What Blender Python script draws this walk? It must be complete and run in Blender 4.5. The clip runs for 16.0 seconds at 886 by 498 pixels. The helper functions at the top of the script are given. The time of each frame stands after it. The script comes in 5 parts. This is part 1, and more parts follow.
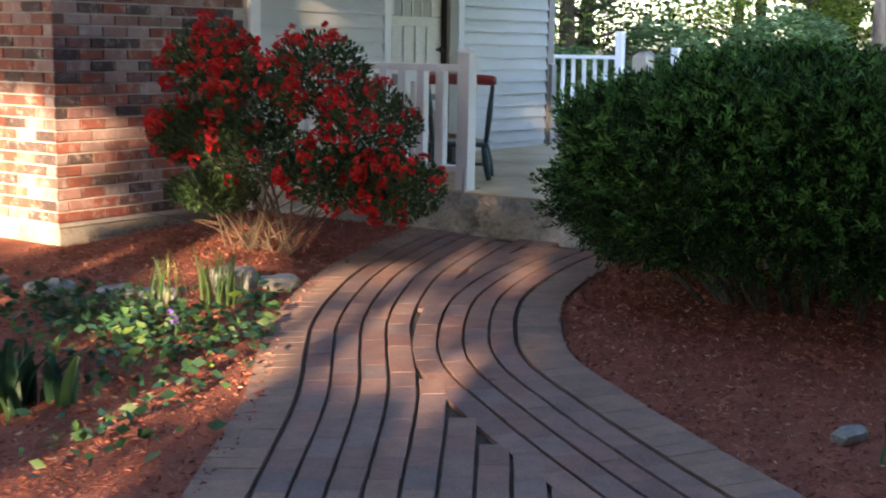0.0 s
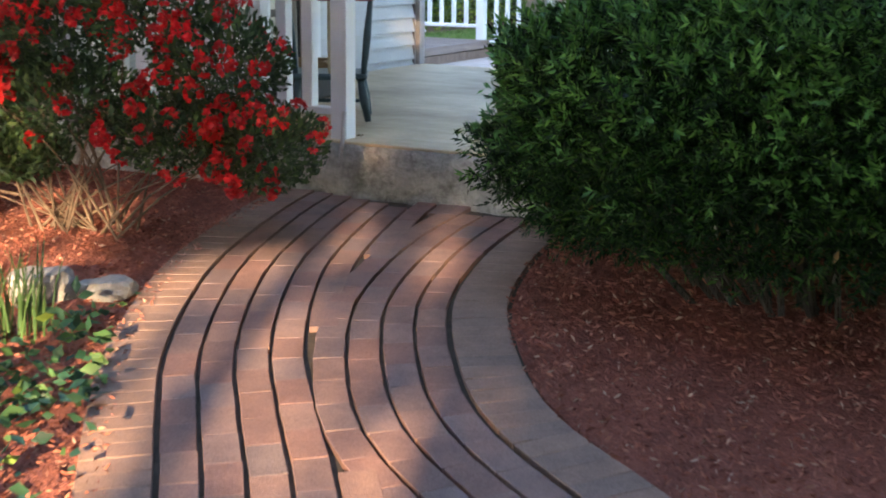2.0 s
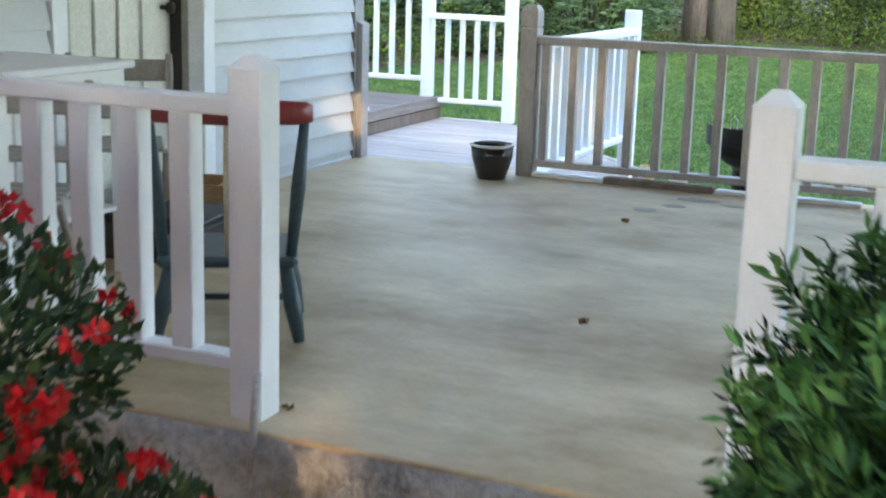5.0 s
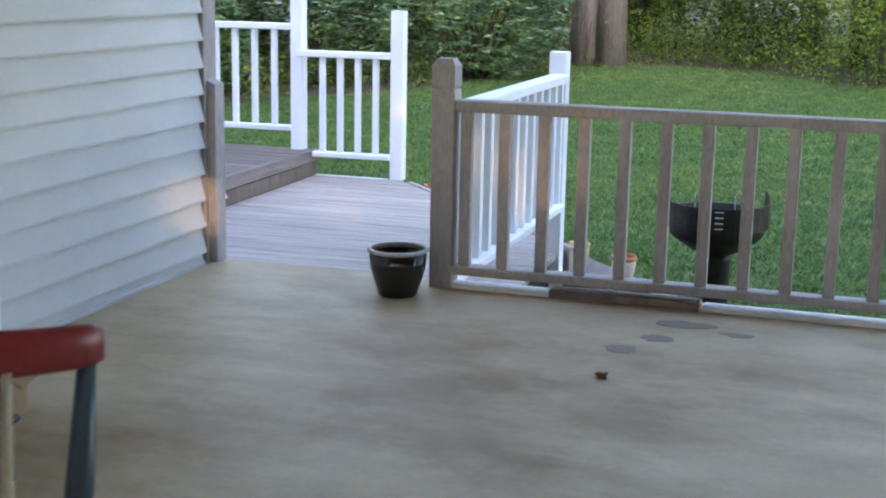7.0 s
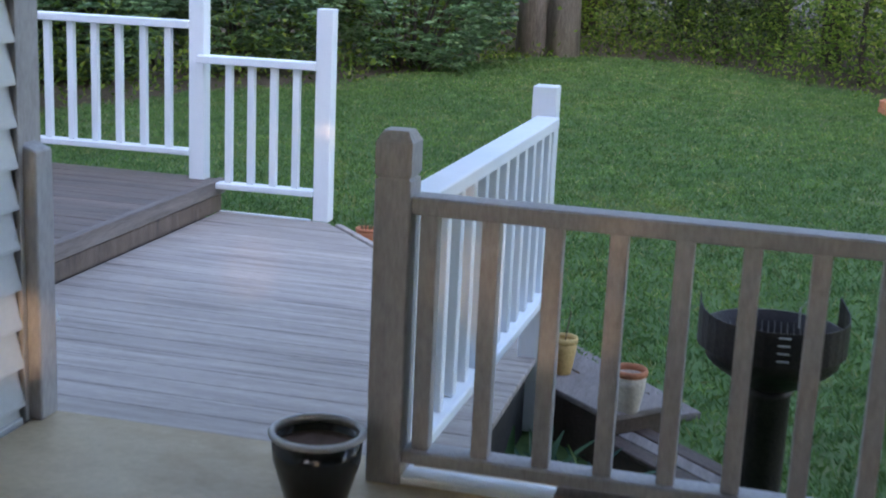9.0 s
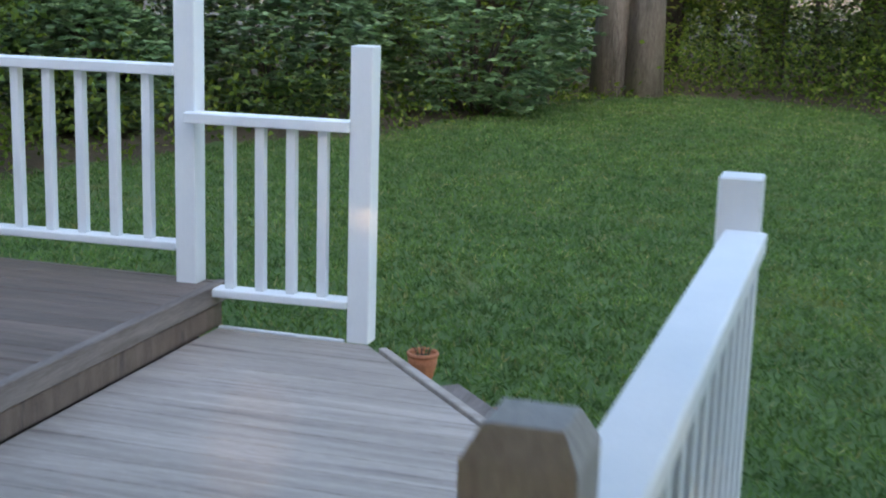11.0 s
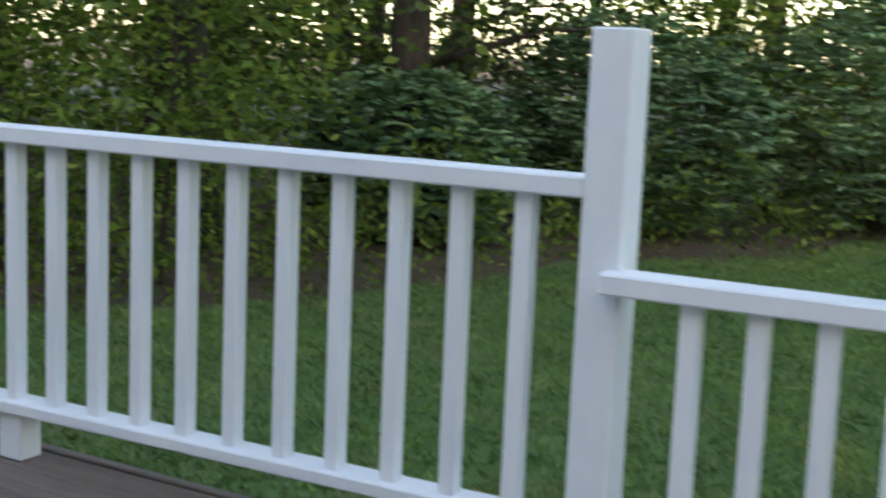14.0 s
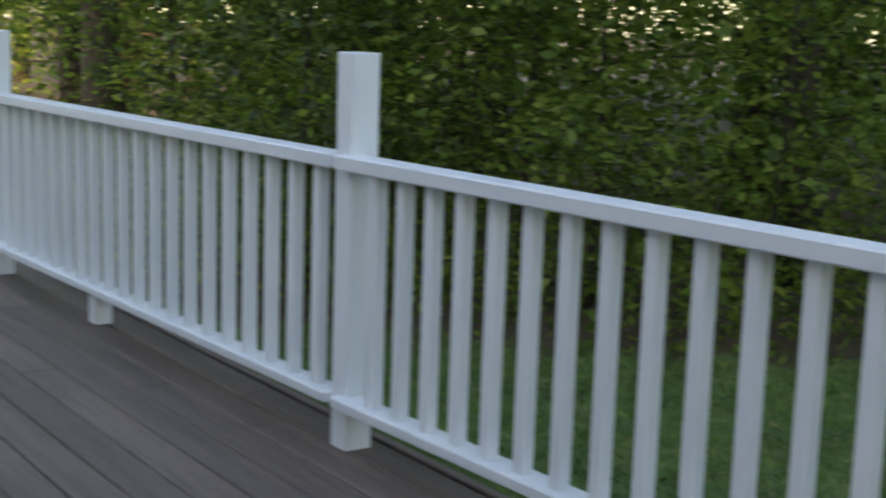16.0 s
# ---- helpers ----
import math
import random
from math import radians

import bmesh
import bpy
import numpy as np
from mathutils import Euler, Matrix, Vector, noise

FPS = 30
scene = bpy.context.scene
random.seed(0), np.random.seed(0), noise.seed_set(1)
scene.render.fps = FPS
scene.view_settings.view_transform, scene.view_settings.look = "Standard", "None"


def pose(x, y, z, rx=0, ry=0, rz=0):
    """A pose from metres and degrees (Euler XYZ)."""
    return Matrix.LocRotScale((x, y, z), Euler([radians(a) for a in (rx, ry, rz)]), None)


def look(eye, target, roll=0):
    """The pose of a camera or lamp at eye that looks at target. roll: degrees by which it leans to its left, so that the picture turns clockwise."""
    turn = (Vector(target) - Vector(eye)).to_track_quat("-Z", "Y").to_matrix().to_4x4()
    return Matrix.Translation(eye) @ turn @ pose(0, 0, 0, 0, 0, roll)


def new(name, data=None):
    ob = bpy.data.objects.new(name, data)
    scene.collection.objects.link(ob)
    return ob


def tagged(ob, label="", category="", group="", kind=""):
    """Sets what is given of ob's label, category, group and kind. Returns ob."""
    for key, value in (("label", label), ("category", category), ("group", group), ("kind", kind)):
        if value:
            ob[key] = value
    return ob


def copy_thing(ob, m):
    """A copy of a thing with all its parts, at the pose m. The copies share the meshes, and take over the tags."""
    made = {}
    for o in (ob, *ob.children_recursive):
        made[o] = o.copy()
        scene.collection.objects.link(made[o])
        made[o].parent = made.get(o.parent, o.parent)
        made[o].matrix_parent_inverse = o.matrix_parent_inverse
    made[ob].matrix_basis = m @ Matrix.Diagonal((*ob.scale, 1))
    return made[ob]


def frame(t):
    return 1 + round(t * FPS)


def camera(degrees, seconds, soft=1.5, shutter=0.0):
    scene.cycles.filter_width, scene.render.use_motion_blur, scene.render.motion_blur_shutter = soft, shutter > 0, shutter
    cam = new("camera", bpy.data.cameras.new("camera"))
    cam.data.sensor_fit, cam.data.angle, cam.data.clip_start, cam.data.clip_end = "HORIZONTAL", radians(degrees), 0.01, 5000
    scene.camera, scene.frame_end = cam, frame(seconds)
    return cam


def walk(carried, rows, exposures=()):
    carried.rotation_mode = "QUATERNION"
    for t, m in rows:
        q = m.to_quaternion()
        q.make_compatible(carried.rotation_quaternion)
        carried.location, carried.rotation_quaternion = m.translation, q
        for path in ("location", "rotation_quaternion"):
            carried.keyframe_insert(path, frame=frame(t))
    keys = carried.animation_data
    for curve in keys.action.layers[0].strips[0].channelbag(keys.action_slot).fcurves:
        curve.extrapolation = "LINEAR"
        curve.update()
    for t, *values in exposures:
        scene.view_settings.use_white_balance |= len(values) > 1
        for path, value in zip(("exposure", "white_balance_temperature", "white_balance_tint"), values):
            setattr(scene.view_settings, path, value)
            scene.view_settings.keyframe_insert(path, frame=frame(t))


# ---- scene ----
cam = camera(37.13, 16.0, 1.9, 0.5)
PATH = [
    (0, (0.452, 1.881, 0.990), (-0.693, 3.492, 0.685), 0.98),
    (0.5, (0.080, 2.248, 0.937), (-1.002, 3.897, 0.604), 0.98),
    (1, (-0.278, 2.607, 0.920), (-1.299, 4.288, 0.555), 0.93),
    (1.5, (-0.615, 2.938, 0.959), (-1.564, 4.652, 0.557), 0.81),
    (2, (-0.929, 3.349, 1.028), (-1.833, 5.076, 0.579), 0.67),
    (2.5, (-1.254, 3.814, 1.055), (-2.133, 5.546, 0.579), 0.10),
    (3, (-1.552, 4.306, 1.094), (-2.422, 6.038, 0.602), -0.41),
    (3.5, (-1.928, 4.866, 1.123), (-2.780, 6.607, 0.629), 0.02),
    (4, (-2.235, 5.371, 1.190), (-3.071, 7.122, 0.708), 0.61),
    (4.5, (-2.567, 5.933, 1.227), (-3.379, 7.700, 0.761), 1.02),
    (5, (-2.912, 6.478, 1.244), (-3.685, 8.270, 0.805), 1.69),
    (7.3, (-3.923, 8.674, 1.341), (-4.491, 10.545, 0.918), 1.13),
    (7.5, (-3.994, 8.898, 1.344), (-4.549, 10.771, 0.914), 1.27),
    (8, (-4.133, 9.320, 1.412), (-4.660, 11.198, 0.968), 1.98),
    (8.5, (-4.321, 9.825, 1.448), (-4.822, 11.707, 0.990), 2.50),
    (9, (-4.509, 10.324, 1.462), (-4.990, 12.209, 1.000), 2.63),
    (11.3, (-5.399, 12.880, 1.319), (-5.978, 14.750, 0.909), 1.55),
    (11.5, (-5.512, 13.071, 1.344), (-6.099, 14.937, 0.930), 1.41),
    (12, (-5.830, 13.557, 1.327), (-6.449, 15.416, 0.922), 1.28),
    (12.5, (-6.107, 14.033, 1.295), (-6.780, 15.875, 0.903), 1.36),
    (13, (-6.353, 14.490, 1.281), (-7.114, 16.301, 0.901), 1.53),
    (13.5, (-6.639, 14.795, 1.210), (-7.485, 16.574, 0.863), 1.77),
    (14, (-6.868, 15.131, 1.141), (-7.868, 16.839, 0.848), 2.50),
    (14.5, (-7.111, 15.300, 1.167), (-8.260, 16.912, 0.879), 2.56),
    (15, (-7.298, 15.410, 1.192), (-8.609, 16.892, 0.900), 2.72),
    (15.5, (-7.447, 15.488, 1.244), (-8.914, 16.811, 0.931), 2.48),
    (16, (-7.563, 15.505, 1.291), (-9.170, 16.650, 0.963), 1.95),
]
walk(cam, [(t, look(e, g, r)) for t, e, g, r in PATH],
     [(0.0, 3.05, 6600, 14), (2.0, 3.55, 6800, 14), (3.0, 3.65, 6900, 14), (4.0, 3.85, 7000, 13), (5.0, 3.87, 7100, 13), (7.5, 3.2, 7000, 22), (9.0, 2.8, 6700, 19), (11.5, 2.6, 7600, 12), (13.0, 2.5, 7900, 12), (14.5, 2.15, 7900, 11), (16.0, 1.85, 7900, 11)])

# ---- light ----
SUN_AZ, SUN_EL = 22.0, 13.0      # the sun stands low behind the walker, over the front garden
sun_dir = Vector((math.sin(radians(SUN_AZ)) * math.cos(radians(SUN_EL)), -math.cos(radians(SUN_AZ)) * math.cos(radians(SUN_EL)), math.sin(radians(SUN_EL))))
world = bpy.data.worlds.new("world")
scene.world = world
world.use_nodes = True
wn = world.node_tree
sky = wn.nodes.new("ShaderNodeTexSky")
sky.sky_type, sky.sun_disc = "NISHITA", False
sky.sun_elevation, sky.sun_rotation = radians(24), radians(180 - SUN_AZ)
wn.links.new(sky.outputs[0], wn.nodes["Background"].inputs[0])
wn.nodes["Background"].inputs[1].default_value = 0.15
sun_data = bpy.data.lights.new("sun", "SUN")
sun_data.energy, sun_data.angle, sun_data.color = 3.4, radians(0.6), (1.0, 0.71, 0.43)
new("sun", sun_data).matrix_world = look(sun_dir * 60, (0, 0, 0))


# ---- materials ----
def material(name, build, rough=0.7, metal=0.0, spec=0.4):
    m = bpy.data.materials.new(name)
    m.use_nodes = True
    nt = m.node_tree
    b = nt.nodes["Principled BSDF"]
    b.inputs["Roughness"].default_value = rough
    b.inputs["Metallic"].default_value = metal
    b.inputs["Specular IOR Level"].default_value = spec
    build(nt, b)
    return m


def coords(nt, scale=(1, 1, 1)):
    geo = nt.nodes.new("ShaderNodeNewGeometry")
    mp = nt.nodes.new("ShaderNodeMapping")
    mp.inputs["Scale"].default_value = scale
    nt.links.new(geo.outputs["Position"], mp.inputs[0])
    return mp.outputs[0]


def noise_tex(nt, vec, scale, detail=4, rough=0.6):
    n = nt.nodes.new("ShaderNodeTexNoise")
    n.inputs["Scale"].default_value = scale
    n.inputs["Detail"].default_value = detail
    n.inputs["Roughness"].default_value = rough
    nt.links.new(vec, n.inputs["Vector"])
    return n.outputs["Fac"]


def ramp(nt, fac, stops):
    r = nt.nodes.new("ShaderNodeValToRGB")
    els = r.color_ramp.elements
    while len(els) < len(stops):
        els.new(0.5)
    for e, (p, c) in zip(els, stops):
        e.position, e.color = p, (*c, 1)
    nt.links.new(fac, r.inputs[0])
    return r.outputs[0]


def mix(nt, fac, a, b, blend="MIX"):
    m = nt.nodes.new("ShaderNodeMix")
    m.data_type, m.blend_type = "RGBA", blend
    for sock, v in ((m.inputs[0], fac), (m.inputs[6], a), (m.inputs[7], b)):
        if isinstance(v, (int, float)):
            sock.default_value = v
        elif isinstance(v, tuple):
            sock.default_value = (*v, 1)
        else:
            nt.links.new(v, sock)
    return m.outputs[2]


def bump(nt, b, fac, strength, distance=0.01):
    n = nt.nodes.new("ShaderNodeBump")
    n.inputs["Strength"].default_value = strength
    n.inputs["Distance"].default_value = distance
    nt.links.new(fac, n.inputs["Height"])
    nt.links.new(n.outputs[0], b.inputs["Normal"])


def rnd(nt, island=False):
    if island:
        return nt.nodes.new("ShaderNodeNewGeometry").outputs["Random Per Island"]
    return nt.nodes.new("ShaderNodeObjectInfo").outputs["Random"]


def surface(name, a, b, scale=6, fine=60, rough=0.7, bumpy=0.2, stops=(0.35, 0.65), stretch=(1, 1, 1), random=0.0, island=False, metal=0.0, spec=0.4, dist=0.01, dirt=None, grain=0.35):
    def build(nt, bs):
        v = coords(nt, stretch)
        big, small = noise_tex(nt, v, scale, 5), noise_tex(nt, v, fine, 3)
        c = ramp(nt, big, ((stops[0], a), (stops[1], b)))
        c = mix(nt, grain, c, ramp(nt, small, ((0.3, tuple(x * 0.7 for x in a)), (0.7, tuple(min(1, x * 1.25) for x in b)))))
        if random:
            g = ramp(nt, rnd(nt, island), ((0, (1 - random,) * 3), (1, (1 + random * 0.6,) * 3)))
            c = mix(nt, 1.0, c, g, "MULTIPLY")
        if dirt:
            d = noise_tex(nt, v, dirt[1], 6, 0.7)
            c = mix(nt, ramp(nt, d, ((dirt[2], (0, 0, 0)), (dirt[3], (1, 1, 1)))), c, dirt[0])
        nt.links.new(c, bs.inputs["Base Color"])
        bump(nt, bs, small, bumpy, dist)
    return material(name, build, rough, metal, spec)


def leafy(name, stops, rough=0.5, through_light=0.3, scale=1.2, spec=0.35):
    """Leaves: coloured one by one, and with light coming through them."""
    def build(nt, bs):
        one = ramp(nt, rnd(nt, True), stops)
        patch = ramp(nt, noise_tex(nt, coords(nt), scale, 3), ((0.3, (0.55, 0.6, 0.55)), (0.7, (1.25, 1.2, 1.1))))
        c = mix(nt, 1.0, one, patch, "MULTIPLY")
        nt.links.new(c, bs.inputs["Base Color"])
        tr = nt.nodes.new("ShaderNodeBsdfTranslucent")
        nt.links.new(c, tr.inputs[0])
        ms = nt.nodes.new("ShaderNodeMixShader")
        ms.inputs[0].default_value = through_light
        nt.links.new(bs.outputs[0], ms.inputs[1])
        nt.links.new(tr.outputs[0], ms.inputs[2])
        nt.links.new(ms.outputs[0], nt.nodes["Material Output"].inputs[0])
    return material(name, build, rough, 0, spec)


def brick_mat(name, stops, rough=0.85, island=False, pale=0.0):
    def build(nt, bs):
        v = coords(nt)
        c = ramp(nt, rnd(nt, island), stops)
        stain = ramp(nt, noise_tex(nt, v, 7, 6, 0.7), ((0.35, (0.72, 0.7, 0.7)), (0.7, (1.2, 1.15, 1.1))))
        c = mix(nt, 1.0, c, stain, "MULTIPLY")
        grain = noise_tex(nt, v, 140, 3)
        c = mix(nt, 0.25, c, ramp(nt, grain, ((0.3, (0.08, 0.05, 0.05)), (0.75, (0.5, 0.36, 0.32)))))
        if pale:
            c = mix(nt, ramp(nt, noise_tex(nt, v, 11, 5, 0.75), ((0.52, (0, 0, 0)), (0.72, (pale,) * 3))), c, (0.62, 0.54, 0.52))
        nt.links.new(c, bs.inputs["Base Color"])
        bump(nt, bs, grain, 0.5, 0.006)
    return material(name, build, rough, 0, 0.25)


PAINT = surface("white_paint", (0.78, 0.81, 0.84), (0.84, 0.86, 0.88), 5, 90, 0.42, 0.05, stretch=(1, 1, 0.35), random=0.03, dirt=((0.5, 0.5, 0.48), 9, 0.74, 0.92), grain=0.06)
# Railing paint darkened to grey to stand for the porch shade.
SHADED_PAINT = surface("shaded_grey_paint", (0.32, 0.305, 0.30), (0.42, 0.40, 0.395), 5, 90, 0.55, 0.12, stretch=(1, 1, 0.3), random=0.08, dirt=((0.22, 0.2, 0.19), 8, 0.62, 0.8))
SIDING = surface("cream_siding", (0.54, 0.555, 0.56), (0.61, 0.625, 0.62), 3, 70, 0.5, 0.06, random=0.04, stretch=(1, 0.5, 1), grain=0.10)
DOOR = surface("cream_door_paint", (0.66, 0.65, 0.58), (0.74, 0.73, 0.66), 3, 70, 0.45, 0.06)
CONCRETE = surface("stained_concrete", (0.49, 0.375, 0.225), (0.69, 0.56, 0.375), 1.5, 45, 0.55, 0.08, stretch=(0.8, 1.2, 1), dirt=((0.31, 0.205, 0.10), 0.9, 0.42, 0.66), spec=0.5, grain=0.16)
ROUGH_CONCRETE = surface("rough_concrete", (0.26, 0.25, 0.235), (0.42, 0.40, 0.37), 5, 34, 0.9, 0.9, dist=0.03, dirt=((0.12, 0.12, 0.10), 6, 0.5, 0.72))
FOUNDATION = surface("foundation_concrete", (0.30, 0.27, 0.23), (0.46, 0.42, 0.36), 4, 50, 0.9, 0.4, dirt=((0.14, 0.12, 0.10), 5, 0.55, 0.75))
MORTAR = surface("mortar", (0.42, 0.39, 0.37), (0.56, 0.52, 0.49), 8, 120, 0.95, 0.4)
SOIL = surface("dark_joint_soil", (0.035, 0.028, 0.022), (0.09, 0.07, 0.05), 14, 120, 0.95, 0.6)
PAVER = brick_mat("paver_brick", ((0.0, (0.16, 0.10, 0.088)), (0.3, (0.235, 0.125, 0.10)), (0.55, (0.20, 0.15, 0.145)), (0.8, (0.28, 0.165, 0.125)), (1.0, (0.13, 0.11, 0.115))))
BORDER = brick_mat("border_brick", ((0.0, (0.25, 0.16, 0.12)), (0.5, (0.30, 0.20, 0.145)), (1.0, (0.22, 0.155, 0.125))))
WALL_BRICK = brick_mat("wall_brick", ((0.0, (0.22, 0.05, 0.036)), (0.25, (0.34, 0.10, 0.06)), (0.34, (0.36, 0.22, 0.21)), (0.44, (0.46, 0.36, 0.35)), (0.52, (0.17, 0.06, 0.05)), (0.60, (0.05, 0.042, 0.046)), (0.86, (0.022, 0.021, 0.027)), (0.93, (0.26, 0.10, 0.08)), (1.0, (0.52, 0.42, 0.40))), pale=0.7)
WALL_BRICK_FAR = brick_mat("wall_brick_joined", ((0.0, (0.34, 0.10, 0.065)), (0.45, (0.36, 0.2, 0.18)), (0.74, (0.10, 0.085, 0.09)), (1.0, (0.40, 0.25, 0.22))), island=True, pale=0.5)
MULCH = surface("red_mulch_ground", (0.17, 0.052, 0.036), (0.36, 0.12, 0.078), 9, 70, 0.95, 1.0, dist=0.03)
def chip_colours(nt, bs):
    nt.links.new(ramp(nt, rnd(nt, True), ((0, (0.12, 0.036, 0.026)), (0.45, (0.27, 0.09, 0.062)), (0.9, (0.41, 0.16, 0.105)), (1, (0.52, 0.37, 0.28)))), bs.inputs["Base Color"])
CHIPS = material("red_mulch_chips", chip_colours, 0.9, 0, 0.2)
LAWN = surface("lawn_ground", (0.05, 0.10, 0.029), (0.095, 0.16, 0.048), 5.0, 30, 0.95, 0.25, dist=0.01, dirt=((0.24, 0.20, 0.10), 0.9, 0.56, 0.80))


def grass_build(nt, bs):
    """Blades coloured one by one, in darker and straw-coloured clumps of a hand's and a stride's width."""
    v = coords(nt)
    c = ramp(nt, rnd(nt, True), ((0, (0.072, 0.155, 0.045)), (0.5, (0.122, 0.237, 0.066)), (0.9, (0.18, 0.295, 0.084)), (1, (0.36, 0.34, 0.17))))
    c = mix(nt, 1.0, c, ramp(nt, noise_tex(nt, v, 5.5, 4), ((0.34, (0.62, 0.66, 0.66)), (0.66, (1.22, 1.2, 1.12)))), "MULTIPLY")
    c = mix(nt, 1.0, c, ramp(nt, noise_tex(nt, coords(nt, (1, 1.8, 1)), 0.8, 4), ((0.36, (0.80, 0.86, 0.86)), (0.66, (1.2, 1.1, 0.95)))), "MULTIPLY")
    c = mix(nt, ramp(nt, noise_tex(nt, v, 1.7, 5, 0.7), ((0.56, (0, 0, 0)), (0.78, (0.8,) * 3))), c, (0.31, 0.29, 0.12))
    nt.links.new(c, bs.inputs["Base Color"])
    tr = nt.nodes.new("ShaderNodeBsdfTranslucent")
    nt.links.new(c, tr.inputs[0])
    ms = nt.nodes.new("ShaderNodeMixShader")
    ms.inputs[0].default_value = 0.3
    nt.links.new(bs.outputs[0], ms.inputs[1])
    nt.links.new(tr.outputs[0], ms.inputs[2])
    nt.links.new(ms.outputs[0], nt.nodes["Material Output"].inputs[0])
GRASS = material("grass_blades", grass_build, 0.6, 0, 0.3)
FOREST_SOIL = surface("leaf_litter", (0.05, 0.038, 0.024), (0.11, 0.082, 0.05), 3, 40, 0.95, 0.8, dist=0.03)
DECK = surface("weathered_deck_board", (0.29, 0.24, 0.205), (0.48, 0.41, 0.36), 5, 60, 0.75, 0.3, stretch=(0.25, 4, 1), random=0.12, dirt=((0.13, 0.10, 0.09), 3, 0.55, 0.75))
DECK_DARK = surface("dark_deck_board", (0.115, 0.082, 0.066), (0.22, 0.165, 0.137), 4, 60, 0.6, 0.35, stretch=(0.25, 4, 1), random=0.22, dirt=((0.07, 0.055, 0.05), 3, 0.55, 0.75))
FASCIA = surface("weathered_fascia_wood", (0.13, 0.10, 0.088), (0.26, 0.22, 0.20), 5, 60, 0.75, 0.35, stretch=(4, 0.3, 4), random=0.1)
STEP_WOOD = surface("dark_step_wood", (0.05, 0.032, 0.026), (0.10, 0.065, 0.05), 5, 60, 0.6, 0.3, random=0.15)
# Near-black colour for the shade seen through the deck gaps.
GAP = surface("gap_shade_black", (0.02, 0.018, 0.015), (0.04, 0.035, 0.03), 8, 60, 0.95, 0.3)
BARK = surface("grey_bark", (0.13, 0.11, 0.10), (0.34, 0.30, 0.275), 3, 22, 0.95, 1.0, stretch=(3, 3, 0.45), dist=0.05)
DARK_BARK = surface("dark_bark", (0.035, 0.028, 0.022), (0.09, 0.07, 0.055), 4, 25, 0.95, 1.0, stretch=(3, 3, 0.5), dist=0.04)
TWIG = surface("pale_twig", (0.07, 0.05, 0.035), (0.17, 0.12, 0.08), 12, 80, 0.85, 0.3)
YEW = leafy("yew_needles", ((0, (0.004, 0.014, 0.006)), (0.45, (0.010, 0.034, 0.012)), (0.8, (0.03, 0.075, 0.02)), (1, (0.08, 0.15, 0.035))), 0.6, 0.08, 3.0, 0.15)
YEW_TIP = leafy("fresh_yew_tips", ((0, (0.038, 0.118, 0.033)), (0.6, (0.086, 0.222, 0.052)), (1, (0.16, 0.33, 0.078))), 0.5, 0.12, 4.0, 0.3)
YEW_BROWN = leafy("dry_yew_sprigs", ((0, (0.12, 0.06, 0.025)), (1, (0.28, 0.17, 0.08))), 0.7, 0.2)
AZALEA = leafy("azalea_leaves", ((0, (0.025, 0.06, 0.03)), (0.6, (0.05, 0.10, 0.045)), (1, (0.10, 0.17, 0.06))), 0.45, 0.25, 4)
PETAL = leafy("red_petals", ((0, (0.52, 0.010, 0.018)), (0.6, (0.70, 0.020, 0.028)), (1, (0.78, 0.055, 0.055))), 0.5, 0.3, 5)
FOLIAGE = leafy("woodland_leaves", ((0, (0.055, 0.10, 0.018)), (0.4, (0.13, 0.22, 0.036)), (0.75, (0.22, 0.33, 0.055)), (1, (0.36, 0.42, 0.09))), 0.5, 0.58, 0.35)
DARK_FOLIAGE = leafy("dark_woodland_leaves", ((0, (0.022, 0.042, 0.010)), (0.6, (0.055, 0.095, 0.02)), (1, (0.12, 0.17, 0.04))), 0.55, 0.3, 0.4)
RHODO = leafy("rhododendron_leaves", ((0, (0.055, 0.13, 0.058)), (0.6, (0.13, 0.25, 0.11)), (1, (0.22, 0.35, 0.17))), 0.34, 0.15, 0.8, 0.6)
BLADE = leafy("bulb_leaves", ((0, (0.05, 0.12, 0.06)), (0.7, (0.10, 0.20, 0.07)), (1, (0.22, 0.28, 0.12))), 0.45, 0.3, 5)
COVER = leafy("ground_cover_leaves", ((0, (0.02, 0.07, 0.05)), (0.6, (0.04, 0.11, 0.06)), (0.9, (0.08, 0.17, 0.06)), (1, (0.18, 0.28, 0.06))), 0.45, 0.25, 5)
VIOLET = surface("violet_petals", (0.10, 0.05, 0.32), (0.18, 0.10, 0.46), 20, 90, 0.6, 0.1)
STONE = surface("pale_stone", (0.15, 0.155, 0.15), (0.33, 0.33, 0.32), 6, 50, 0.85, 0.5, dirt=((0.2, 0.2, 0.18), 9, 0.55, 0.75))
BLACK_GLAZE = surface("black_glaze", (0.008, 0.008, 0.009), (0.018, 0.018, 0.02), 6, 60, 0.16, 0.03, spec=0.6)
RIM_GLAZE = surface("worn_grey_rim", (0.40, 0.39, 0.38), (0.55, 0.54, 0.52), 10, 60, 0.5, 0.1)
POT_SOIL = surface("dry_potting_soil", (0.08, 0.045, 0.03), (0.17, 0.10, 0.07), 14, 90, 0.95, 0.8)
TERRACOTTA = surface("terracotta", (0.42, 0.15, 0.075), (0.56, 0.23, 0.12), 8, 70, 0.85, 0.2)
PALE_CLAY = surface("limed_clay", (0.50, 0.42, 0.33), (0.64, 0.56, 0.46), 8, 70, 0.85, 0.2)
YELLOW_CLAY = surface("yellow_clay", (0.50, 0.33, 0.12), (0.62, 0.43, 0.18), 8, 70, 0.8, 0.2)
